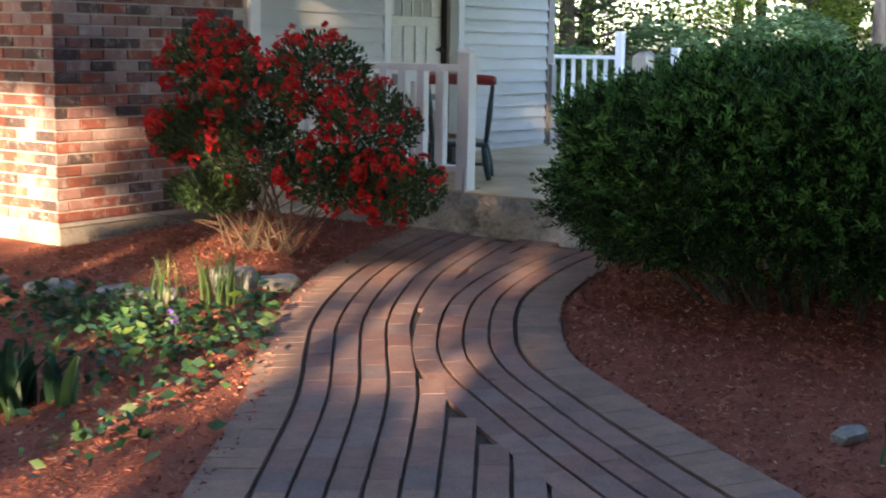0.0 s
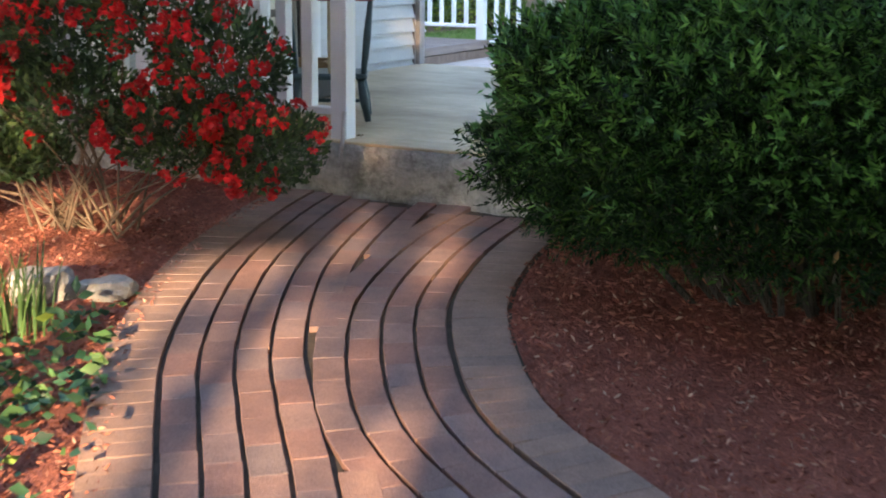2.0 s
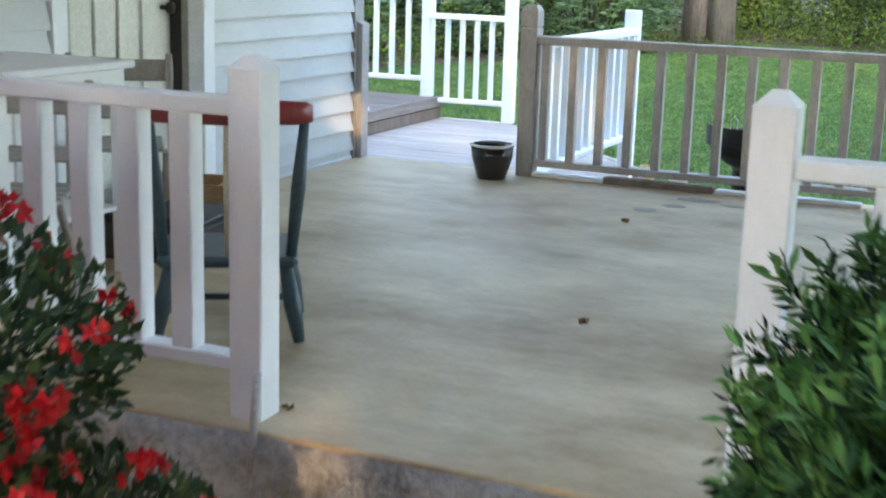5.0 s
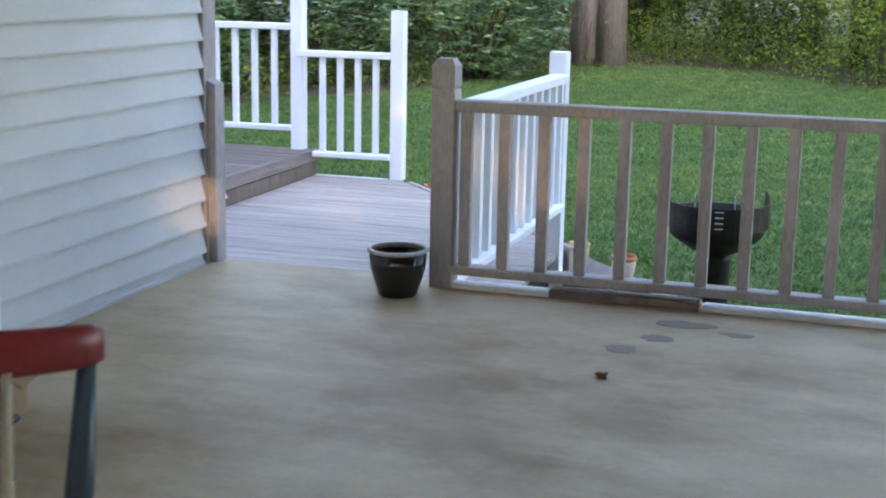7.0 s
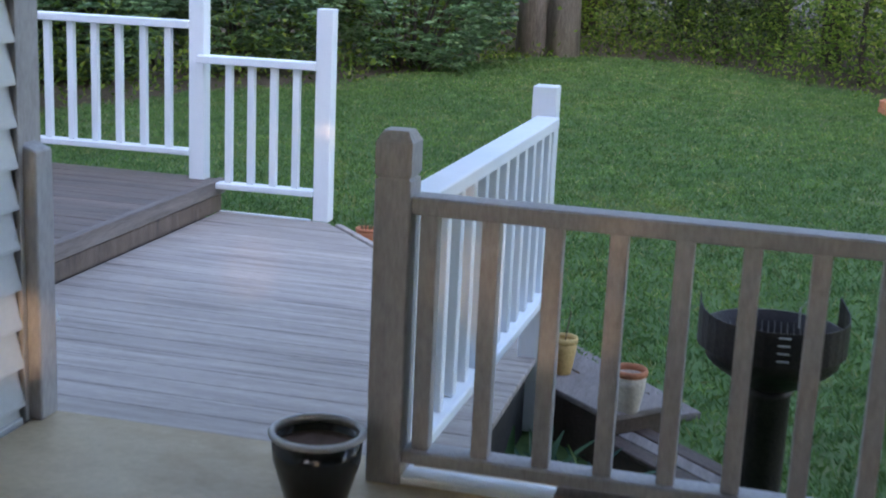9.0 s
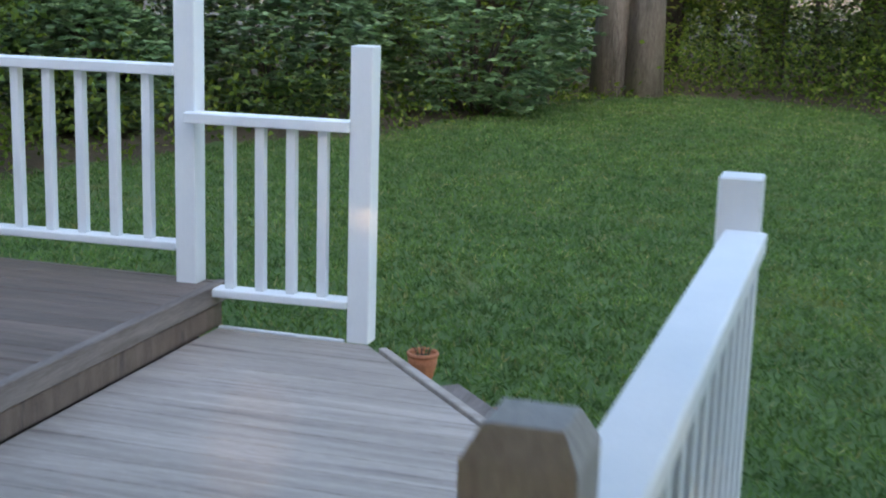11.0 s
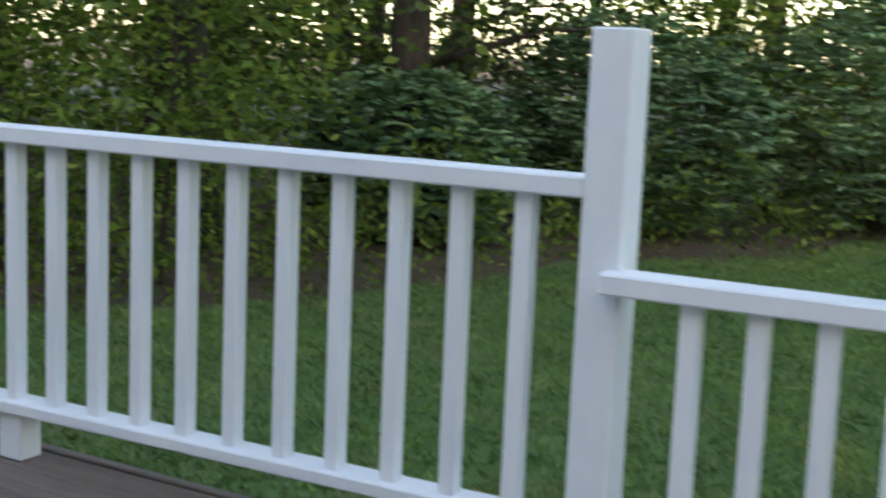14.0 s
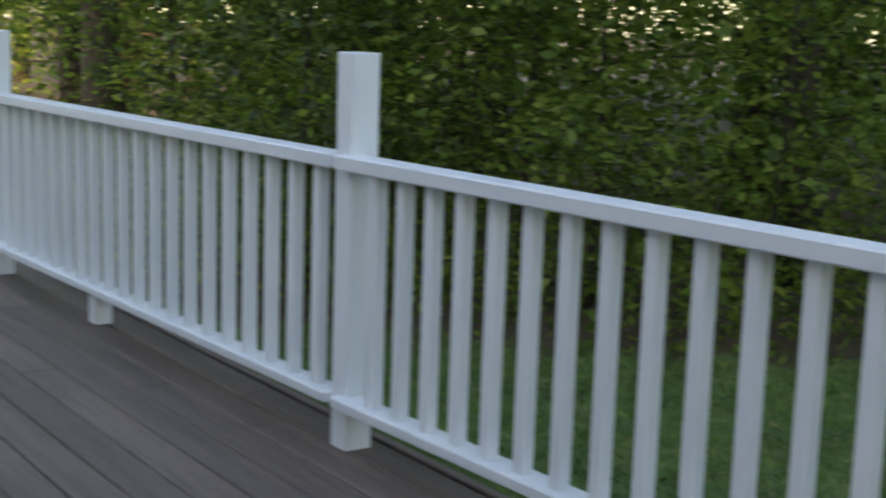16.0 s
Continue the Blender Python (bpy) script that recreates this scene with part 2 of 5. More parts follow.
IRON = surface("sooty_black_iron", (0.012, 0.010, 0.010), (0.035, 0.027, 0.024), 8, 70, 0.5, 0.3, metal=0.4)
WIRE = surface("dull_wire", (0.42, 0.44, 0.42), (0.55, 0.57, 0.55), 20, 90, 0.4, 0.1, metal=0.6)
RED_WOOD = surface("red_painted_wood", (0.20, 0.022, 0.024), (0.27, 0.035, 0.034), 8, 80, 0.35, 0.08, spec=0.5)
GREEN_WOOD = surface("dark_teal_painted_wood", (0.022, 0.05, 0.062), (0.045, 0.085, 0.10), 8, 80, 0.4, 0.1, spec=0.5)
CREAM_WOOD = surface("cream_painted_wood", (0.42, 0.37, 0.25), (0.52, 0.46, 0.33), 8, 80, 0.5, 0.1)
TAUPE = surface("taupe_painted_metal", (0.30, 0.28, 0.25), (0.38, 0.36, 0.33), 8, 80, 0.5, 0.1)
CARDBOARD = surface("brown_cardboard", (0.26, 0.17, 0.095), (0.34, 0.23, 0.135), 5, 60, 0.85, 0.1)
BLACK_PLASTIC = surface("black_plastic", (0.012, 0.011, 0.011), (0.025, 0.023, 0.022), 8, 60, 0.5, 0.1)
RUST = surface("worn_galvanised_pipe", (0.38, 0.36, 0.34), (0.55, 0.53, 0.51), 16, 80, 0.6, 0.2)
ROOF_WOOD = surface("painted_soffit", (0.30, 0.28, 0.25), (0.36, 0.34, 0.31), 3, 60, 0.7, 0.1)
SHINGLE = surface("grey_shingle", (0.06, 0.06, 0.06), (0.11, 0.105, 0.10), 6, 60, 0.95, 0.6)


def glass_build(nt, bs):
    bs.inputs["Base Color"].default_value = (0.9, 0.95, 0.92, 1)
    bs.inputs["Transmission Weight"].default_value = 0.6
GLASS = material("window_glass", glass_build, 0.05, 0, 0.5)


# ---- mesh helpers ----
def mesh_of(name, bm, mat):
    me = bpy.data.meshes.new(name)
    bm.to_mesh(me)
    bm.free()
    if mat:
        me.materials.append(mat)
    return me


def part(name, bm, mat, parent=None, label="", loc=None, smooth=False):
    ob = new(name, mesh_of(name, bm, mat) if isinstance(bm, bmesh.types.BMesh) else bm)
    if parent is not None:
        ob.parent = parent
    if loc is not None:
        ob.matrix_basis = loc
    if smooth:
        for p in ob.data.polygons:
            p.use_smooth = True
    if label:
        ob["label"] = label
    return ob


def thing(name, at=(0, 0, 0), rz=0, label="", category="", group="", kind=""):
    ob = new(name)
    ob.empty_display_size = 0.1
    ob.matrix_basis = pose(*at, 0, 0, rz)
    return tagged(ob, label, category, group, kind)


def box(x0, x1, y0, y1, z0, z1, bev=0.004, bm=None, m=None):
    own = bm is None
    bm = bm or bmesh.new()
    r = bmesh.ops.create_cube(bm, size=1.0)
    mt = Matrix.Translation(((x0 + x1) / 2, (y0 + y1) / 2, (z0 + z1) / 2)) @ Matrix.Diagonal((x1 - x0, y1 - y0, z1 - z0, 1))
    bmesh.ops.transform(bm, matrix=(m or Matrix()) @ mt, verts=r["verts"])
    if bev and own:
        bmesh.ops.bevel(bm, geom=bm.edges[:], offset=bev, segments=1, affect="EDGES")
    return bm


def prism(points, z0, z1, bev=0.0):
    """A slab over a plan outline; z0 and z1 are numbers or functions of x, y."""
    f0 = z0 if callable(z0) else (lambda x, y: z0)
    f1 = z1 if callable(z1) else (lambda x, y: z1)
    bm = bmesh.new()
    lo = [bm.verts.new((x, y, f0(x, y))) for x, y in points]
    hi = [bm.verts.new((x, y, f1(x, y))) for x, y in points]
    bm.faces.new(hi)
    bm.faces.new(lo[::-1])
    for i in range(len(points)):
        j = (i + 1) % len(points)
        bm.faces.new((lo[i], lo[j], hi[j], hi[i]))
    bmesh.ops.recalc_face_normals(bm, faces=bm.faces[:])
    if bev:
        bmesh.ops.bevel(bm, geom=bm.edges[:], offset=bev, segments=1, affect="EDGES")
    return bm


def lathe(profile, n=28, bm=None):
    """Turns (radius, height) pairs round z."""
    bm = bm or bmesh.new()
    rings = []
    for r, z in profile:
        rings.append([bm.verts.new((r * math.cos(2 * math.pi * i / n), r * math.sin(2 * math.pi * i / n), z)) for i in range(n)] if r > 1e-4 else [bm.verts.new((0, 0, z))])
    for a, b in zip(rings, rings[1:]):
        for i in range(n):
            j = (i + 1) % n
            if len(a) == 1 and len(b) > 1:
                bm.faces.new((a[0], b[i], b[j]))
            elif len(b) == 1 and len(a) > 1:
                bm.faces.new((a[i], a[j], b[0]))
            elif len(a) > 1:
                bm.faces.new((a[i], a[j], b[j], b[i]))
    bmesh.ops.recalc_face_normals(bm, faces=bm.faces[:])
    return bm


def tube(path, radii, n=7, bm=None):
    """A bent round bar through points, with a radius at each."""
    bm = bm or bmesh.new()
    pts = [Vector(p) for p in path]
    if not hasattr(radii, "__len__"):
        radii = [radii] * len(pts)
    rings = []
    for i, p in enumerate(pts):
        d = (pts[min(i + 1, len(pts) - 1)] - pts[max(i - 1, 0)]).normalized()
        a = d.orthogonal().normalized() if abs(d.z) > 0.9 else d.cross(Vector((0, 0, 1))).normalized()
        b = d.cross(a)
        rings.append([bm.verts.new(p + radii[i] * (math.cos(2 * math.pi * k / n) * a + math.sin(2 * math.pi * k / n) * b)) for k in range(n)])
    for a, b in zip(rings, rings[1:]):
        for k in range(n):
            j = (k + 1) % n
            bm.faces.new((a[k], a[j], b[j], b[k]))
    bm.faces.new(rings[0][::-1])
    bm.faces.new(rings[-1])
    bmesh.ops.recalc_face_normals(bm, faces=bm.faces[:])
    return bm


def leaf_mesh(name, centres, sizes, mat, rng, aspect=0.5, up=0.0, fold=0.25, dirs=None):
    """Many small folded leaves, each of four corners, in one mesh."""
    n = len(centres)
    d = rng.normal(size=(n, 3)) if dirs is None else dirs + 0.35 * rng.normal(size=(n, 3))
    d[:, 2] += up
    d /= np.linalg.norm(d, axis=1)[:, None]
    s = np.cross(d, rng.normal(size=(n, 3)))
    s /= np.linalg.norm(s, axis=1)[:, None] + 1e-9
    k = np.cross(d, s)
    L = np.asarray(sizes)[:, None]
    v = np.empty((n, 4, 3))
    v[:, 0] = centres - d * L * 0.5
    v[:, 1] = centres + s * L * aspect * 0.5 + k * L * fold * 0.3
    v[:, 2] = centres + d * L * 0.5
    v[:, 3] = centres - s * L * aspect * 0.5 + k * L * fold * 0.3
    me = bpy.data.meshes.new(name)
    idx = np.arange(4 * n).reshape(n, 4)
    tri = np.concatenate([idx[:, [0, 1, 2]], idx[:, [0, 2, 3]]], axis=1).reshape(-1)
    me.vertices.add(4 * n)
    me.vertices.foreach_set("co", v.reshape(-1))
    me.loops.add(6 * n)
    me.loops.foreach_set("vertex_index", tri.astype(np.int32))
    me.polygons.add(2 * n)
    me.polygons.foreach_set("loop_start", np.arange(0, 6 * n, 3, dtype=np.int32))
    me.update(calc_edges=True)
    me.materials.append(mat)
    return me


# ---- levels ----
def front_z(x, y):
    return -0.268 + 0.048 * (y - 9.364)


def slab_z(x, y):
    return 0.0


def deck_z(x, y):
    return -0.267


def lawn_z(x, y):
    return -0.60 + 0.033 * (min(max(y, 14.0), 34.0) - 16.5) + 0.02 * math.sin(x * 0.7) * math.sin(y * 0.5)


UP = -0.077          # upper deck
WALL_X = -6.62      # face of the house wall along the porch
FRONT, BACK = 9.30, 13.72

# ---- ground ----
def axis(lo, hi, a, b, step):
    near = np.arange(a, b + 1e-6, step)
    left = a - np.geomspace(step, a - lo, 14)[::-1]
    right = b + np.geomspace(step, hi - b, 14)
    return np.concatenate([left, near, right])


def ground_height(x, y):
    if y < 9.35:
        return front_z(x, max(y, -12.0)) - 0.07
    if y < 13.9:
        return -0.66
    return lawn_z(x, y)


gx, gy = axis(-900, 900, -22, 14, 0.5), axis(-900, 900, -12, 34, 0.5)
gv = [(x, y, ground_height(x, y)) for y in gy for x in gx]
nx = len(gx)
gf = [(j * nx + i, j * nx + i + 1, (j + 1) * nx + i + 1, (j + 1) * nx + i) for j in range(len(gy) - 1) for i in range(nx - 1)]
gm = bpy.data.meshes.new("ground")
gm.from_pydata(gv, [], gf)
gm.materials.append(LAWN)
gm.materials.append(FOREST_SOIL)
LAWN_EDGE = [(-17, 18.4), (-13.4, 19.9), (-11.9, 21.3), (-11.2, 22.6), (-10.7, 24.0), (-9.9, 24.9), (-9.3, 26.2), (-8.6, 28.4), (-7.4, 29.6), (-5.3, 29.2), (-3.5, 27.5), (0.0, 27.0), (9, 25)]


def edge_y(x):
    return np.interp(x, [p[0] for p in LAWN_EDGE], [p[1] for p in LAWN_EDGE])


for f in gm.polygons:
    if f.center.y > edge_y(f.center.x) + 0.5 * noise.noise(f.center * 0.8):
        f.material_index = 1
tagged(new("ground", gm), "green lawn with worn straw-coloured patches", "ground", kind="structure")

LEFT_EDGE = [(0.9, -0.2), (-0.4, 1.6), (-1.6, 3.3), (-2.59, 4.82), (-3.17, 5.70), (-3.62, 6.27), (-3.97, 6.73), (-4.32, 7.32), (-4.61, 7.94), (-4.85, 8.72), (-4.97, 9.30)]
RIGHT_EDGE = [(3.4, 3.4), (0.6, 4.95), (-1.19, 6.08), (-2.0, 6.64), (-2.42, 6.98), (-2.72, 7.38), (-2.99, 7.87), (-3.14, 8.35), (-3.22, 8.80), (-3.25, 9.30)]


def smooth_line(pts, step=0.02):
    p = [np.array(q, float) for q in pts]
    p = [2 * p[0] - p[1]] + p + [2 * p[-1] - p[-2]]
    out = []
    for i in range(1, len(p) - 2):
        for u in np.linspace(0, 1, 40, endpoint=False):
            a, b, c, d = p[i - 1], p[i], p[i + 1], p[i + 2]
            out.append(0.5 * (2 * b + (c - a) * u + (2 * a - 5 * b + 4 * c - d) * u * u + (3 * b - a - 3 * c + d) * u ** 3))
    out.append(p[-2])
    out = np.array(out)
    s = np.concatenate([[0], np.cumsum(np.linalg.norm(np.diff(out, axis=0), axis=1))])
    t = np.arange(0, s[-1], step)
    return np.stack([np.interp(t, s, out[:, k]) for k in (0, 1)], 1)


left_line, right_line = smooth_line(LEFT_EDGE), smooth_line(RIGHT_EDGE)


def sheet(name, outline, lift, mat, label, category):
    pts = [(float(x), float(y)) for x, y in outline]
    ob = part(name, prism(pts, lambda x, y: front_z(x, y) - 0.09, lambda x, y: front_z(x, y) + lift), mat)
    return tagged(ob, label, category, kind="structure")


left_bed = [tuple(q) for q in left_line[::12]] + [(-4.97, 9.29), (-6.58, 9.29), (-6.58, 7.46), (-12, 7.46), (-12, -2)]
right_bed = [tuple(q) for q in right_line[::12]] + [(-3.25, 9.29), (5, 9.29), (5, 3.2)]
sheet("mulch_bed", left_bed, -0.012, MULCH, "bed of red wood mulch beside the house", "mulch bed")
sheet("mulch_bed", right_bed, -0.012, MULCH, "bed of red wood mulch under the yew hedge", "mulch bed")
sheet("walk_bed", [tuple(q) for q in left_line[::12]] + [(-4.97, 9.29), (-3.25, 9.29)] + [tuple(q) for q in right_line[::-12]], -0.022, SOIL, "dark soil showing between the walk's bricks", "path bed")

# ---- porch slab ----
slab = thing("porch_slab", label="tan concrete porch slab with brown stains", category="porch slab", kind="structure")
part("slab_top", prism([(-6.60, FRONT), (-0.9, FRONT), (-0.9, BACK), (-6.60, BACK)], lambda x, y: slab_z(x, y) - 0.02, slab_z, 0.006), CONCRETE, slab)
# worn front face, broken and pitted along its edge
fb = bmesh.new()
cols, lev = 150, 9
grid = []
for i in range(cols + 1):
    x = -6.60 + 5.70 * i / cols
    row = []
    for k in range(lev + 1):
        z = -0.013 - 0.45 * k / lev
        d = 0.03 * noise.noise((x * 5, z * 9, 0)) + 0.018 * noise.noise((x * 17, z * 21, 3))
        row.append(fb.verts.new((x, FRONT - 0.012 - (0.03 * (1 - math.exp(-k * 0.9))) + d * (0.25 + 0.75 * min(1, k / 2)), z + (0.012 * noise.noise((x * 9, 0, 5)) if k == 0 else 0))))
    grid.append(row)
for i in range(cols):
    for k in range(lev):
        fb.faces.new((grid[i][k], grid[i + 1][k], grid[i + 1][k + 1], grid[i][k + 1]))
back0 = [fb.verts.new((-6.60 + 5.70 * i / cols, FRONT + 0.05, -0.018)) for i in range(cols + 1)]
for i in range(cols):
    fb.faces.new((grid[i + 1][0], grid[i][0], back0[i], back0[i + 1]))
bmesh.ops.recalc_face_normals(fb, faces=fb.faces[:])
part("front_face", fb, ROUGH_CONCRETE, slab, "pitted grey concrete step face", smooth=True)

# ---- house ----
wall = thing("wall_house", label="house wall of cream clapboard siding", category="wall", kind="structure")
DOOR0, DOOR1 = 10.99, 11.85
part("wall_core", box(-7.1, WALL_X - 0.03, 9.27, DOOR0 - 0.1, -0.5, 2.75, 0), SIDING, wall)
part("wall_core", box(-7.1, WALL_X - 0.03, DOOR1 + 0.1, 13.70, -0.5, 2.75, 0), SIDING, wall)
part("wall_core", box(-7.1, WALL_X - 0.03, DOOR0 - 0.1, DOOR1 + 0.1, 2.08, 2.75, 0), SIDING, wall)
part("wall_core", box(-7.1, WALL_X - 0.12, DOOR0 - 0.1, DOOR1 + 0.1, -0.5, 0.02, 0), FOUNDATION, wall)


def clapboard(y0, y1, z, h=0.119):
    bm = bmesh.new()
    prof = [(WALL_X - 0.03, z), (WALL_X + 0.018, z), (WALL_X + 0.018, z + 0.010), (WALL_X - 0.010, z + h + 0.012), (WALL_X - 0.03, z + h + 0.012)]
    a = [bm.verts.new((x, y0, q)) for x, q in prof]
    b = [bm.verts.new((x, y1, q)) for x, q in prof]
    bm.faces.new(a[::-1])
    bm.faces.new(b)
    for i in range(5):
        j = (i + 1) % 5
        bm.faces.new((a[i], a[j], b[j], b[i]))
    bmesh.ops.recalc_face_normals(bm, faces=bm.faces[:])
    return bm


for y0, y1 in ((9.365, DOOR0 - 0.11), (DOOR1 + 0.24, 13.60)):
    me = None
    for k in range(22):
        z = 0.049 + 0.119 * (k - 1)
        if me is None:
            me = mesh_of("clapboard", clapboard(y0, y1, 0), SIDING)
        part("clapboard", me, None, wall, loc=pose(0, 0, z))
part("sill_board", box(WALL_X - 0.03, WALL_X + 0.012, DOOR1 + 0.24, 13.60, -0.09, 0.012), SIDING, wall)
part("corner_trim", box(WALL_X - 0.04, WALL_X + 0.02, 9.25, 9.362, -0.4, 2.7), PAINT, wall)
# Corner board and channel carry the corner's shadow in their grey.
part("corner_board", box(WALL_X - 0.03, -6.612, 13.632, 13.74, -0.2, 2.7), SHADED_PAINT, wall, "corner board in the shade-grey paint")
part("joint_channel", box(WALL_X + 0.006, WALL_X + 0.02, 13.60, 13.630, 0.0, 2.7, 0.002), SHADED_PAINT, wall, "channel beside the corner board, greyed for its shadow")
back_wall = tagged(part("wall_back", box(-18, -7.1, 13.40, 13.72, -0.5, 2.75, 0), SIDING), "cream siding on the back of the house", "wall", kind="structure")
tagged(part("wall_end", box(-7.9, -7.45, 5.0, 13.0, -0.6, 2.75, 0), SIDING), "cream siding beyond the brick", "wall", kind="structure")

# panelled entry door with a small-paned window
door = thing("door_1", label="closed cream panelled entry door with small window panes", category="door", kind="structure")
xd = WALL_X - 0.075
part("door_leaf", box(xd - 0.04, xd, DOOR0, DOOR1, 0.02, 1.24), DOOR, door)
part("door_leaf", box(xd - 0.04, xd, DOOR0, DOOR0 + 0.15, 1.245, 2.03), DOOR, door)
part("door_leaf", box(xd - 0.04, xd, DOOR1 - 0.15, DOOR1, 1.245, 2.03), DOOR, door)
part("door_leaf", box(xd - 0.04, xd, DOOR0 + 0.155, DOOR1 - 0.155, 1.90, 2.03), DOOR, door)
for k in range(4):
    y = DOOR0 + 0.10 + k * 0.172
    part("door_panel", box(xd + 0.002, xd + 0.014, y, y + 0.135, 0.14, 1.16, 0.006), DOOR, door)
part("window_pane", box(xd - 0.025, xd - 0.018, DOOR0 + 0.15, DOOR1 - 0.15, 1.24, 1.90, 0), GLASS, door)
for k in range(1, 4):
    y = DOOR0 + 0.15 + k * 0.14
    part("muntin", box(xd - 0.03, xd - 0.006, y - 0.009, y + 0.009, 1.245, 1.895, 0.002), DOOR, door)
for z in (1.46, 1.68):
    part("muntin", box(xd - 0.032, xd - 0.010, DOOR0 + 0.155, DOOR1 - 0.155, z - 0.009, z + 0.009, 0.002), DOOR, door)
knob = part("door_knob", lathe([(0, 0), (0.012, 0), (0.012, 0.03), (0.028, 0.045), (0.028, 0.06), (0.012, 0.072), (0, 0.073)], 16), IRON, door, "dark metal knob", pose(xd, DOOR1 - 0.07, 0.95, 0, 90, 0), True)
# Taupe puts the shade into this jamb's colour; the other jamb is white.
part("door_jamb", box(xd - 0.04, WALL_X + 0.02, DOOR1 + 0.012, DOOR1 + 0.14, 0.0, 2.06), TAUPE, door, "jamb coloured taupe for its shade")
part("weather_strip", box(xd - 0.03, WALL_X - 0.02, DOOR1 + 0.0, DOOR1 + 0.012, 0.0, 2.06, 0.001), BLACK_PLASTIC, door)
part("door_trim", box(WALL_X - 0.03, WALL_X + 0.022, DOOR1 + 0.142, DOOR1 + 0.24, 0.0, 2.16), PAINT, door)
part("door_jamb", box(xd - 0.04, WALL_X + 0.02, DOOR0 - 0.1, DOOR0 - 0.002, 0.0, 2.06), PAINT, door)
part("door_head", box(xd - 0.04, WALL_X + 0.022, DOOR0 - 0.1, DOOR1 + 0.1, 2.062, 2.16), PAINT, door)
part("threshold", box(xd - 0.04, WALL_X + 0.03, DOOR0 - 0.1, DOOR1 + 0.2, -0.03, 0.018), TAUPE, door)

# unseen porch roof, inferred from the shade, with posts added at its far end
roof = thing("porch_roof", label="unseen shingled porch roof inferred over the shaded slab", category="roof", kind="structure")
# Carried out to the front edge to darken the posts and siding.
part("soffit", prism([(-7.1, 9.05), (-0.6, 9.05), (-0.6, 13.85), (-7.1, 13.85)], 2.5, 2.6), ROOF_WOOD, roof)
part("shingles", prism([(-7.1, 8.95), (-0.5, 8.95), (-0.5, 13.95), (-7.1, 13.95)], 2.604, 2.7), SHINGLE, roof)
for y in (9.98, 13.6):
    part("roof_post", box(-1.0, -0.9, y, y + 0.1, slab_z(0, y) if y < 13 else 0.0, 2.5), PAINT, roof)


# ---- railings ----
POST = 0.099
post_cache = {}


def post_mesh(h, cap, mat):
    key = (round(h, 3), cap, mat.name)
    if key not in post_cache:
        bm = bmesh.new()
        w = POST / 2
        if cap == "pyramid":
            prof = [(w, 0), (w, h), (w * 0.35, h + 0.033), (0, h + 0.035)]
        elif cap == "notched":
            prof = [(w, 0), (w, h - 0.13), (w - 0.008, h - 0.124), (w, h - 0.112), (w, h - 0.03), (w - 0.016, h), (0, h)]
        else:
            prof = [(w, 0), (w, h - 0.004), (w - 0.004, h), (0, h)]
        rings = [[bm.verts.new((sx * r, sy * r, z)) for sx, sy in ((-1, -1), (1, -1), (1, 1), (-1, 1))] for r, z in prof[:-1]]
        for a, b in zip(rings, rings[1:]):
            for i in range(4):
                bm.faces.new((a[i], a[(i + 1) % 4], b[(i + 1) % 4], b[i]))
        bm.faces.new(rings[0][::-1])
        bm.faces.new(rings[-1])
        vert = [e for e in bm.edges if abs(e.verts[0].co.z - e.verts[1].co.z) > 0.2]
        bmesh.ops.bevel(bm, geom=vert, offset=0.004, segments=1, affect="EDGES")
        post_cache[key] = mesh_of("post", bm, mat)
    return post_cache[key]


def railing(label, posts, spans, mat, group=""):
    """posts: x, y, base, height, cap. spans: (x, y) from and to, rail tops, first baluster, spacing, count, widths, and how the spacing closes up."""
    ob = thing("railing", (posts[0][0], posts[0][1], posts[0][2]), 0, label, "railing", group)
    inv = ob.matrix_basis.inverted()
    for x, y, z, h, cap in posts:
        part("post", post_mesh(h, cap, mat), None, ob, loc=inv @ pose(x, y, z))
    for (a, b, top, low, first, gap, count, bw, rw, *close) in spans:
        a, b = Vector((*a, 0)), Vector((*b, 0))
        d = b - a
        length = d.length
        ang = math.degrees(math.atan2(d.y, d.x))
        m = inv @ pose(a.x, a.y, 0, 0, 0, ang)
        part("top_rail", box(0, length, -rw / 2, rw / 2, top - 0.048, top, 0.005), mat, ob, loc=m)
        part("bottom_rail", box(0, length, -rw / 2, rw / 2, low - 0.038, low, 0.005), mat, ob, loc=m)
        bal = mesh_of("baluster", box(-bw / 2, bw / 2, -bw / 2, bw / 2, 0, top - low - 0.048, 0.003), mat)
        for k in range(count):
            part("baluster", bal, None, ob, loc=m @ pose(first + k * gap - k * k * sum(close), 0.0, low))
    return ob


yA = 9.364 + POST / 2
xA, xB = -4.773 + POST / 2, -3.438 + POST / 2
z0 = slab_z(0, 9.36)
railing("white-painted front porch railing with a pointed post", [(xA, yA, z0, 0.94, "pyramid")],
        [((xA - POST / 2, yA), (WALL_X + 0.02, yA), 0.862, 0.165, 0.163, 0.166, 11, 0.066, 0.075)], PAINT, "porch railings")
railing("white-painted front porch railing beside the hedge", [(xB, yA, z0, 0.94, "pyramid"), (-0.98, yA, z0, 0.94, "pyramid")],
        [((xB + POST / 2, yA), (-1.02, yA), 0.83, 0.165, 0.205, 0.166, 13, 0.066, 0.075)], PAINT, "porch railings")
xC, yC = -5.523 + POST / 2, 13.547 + POST / 2
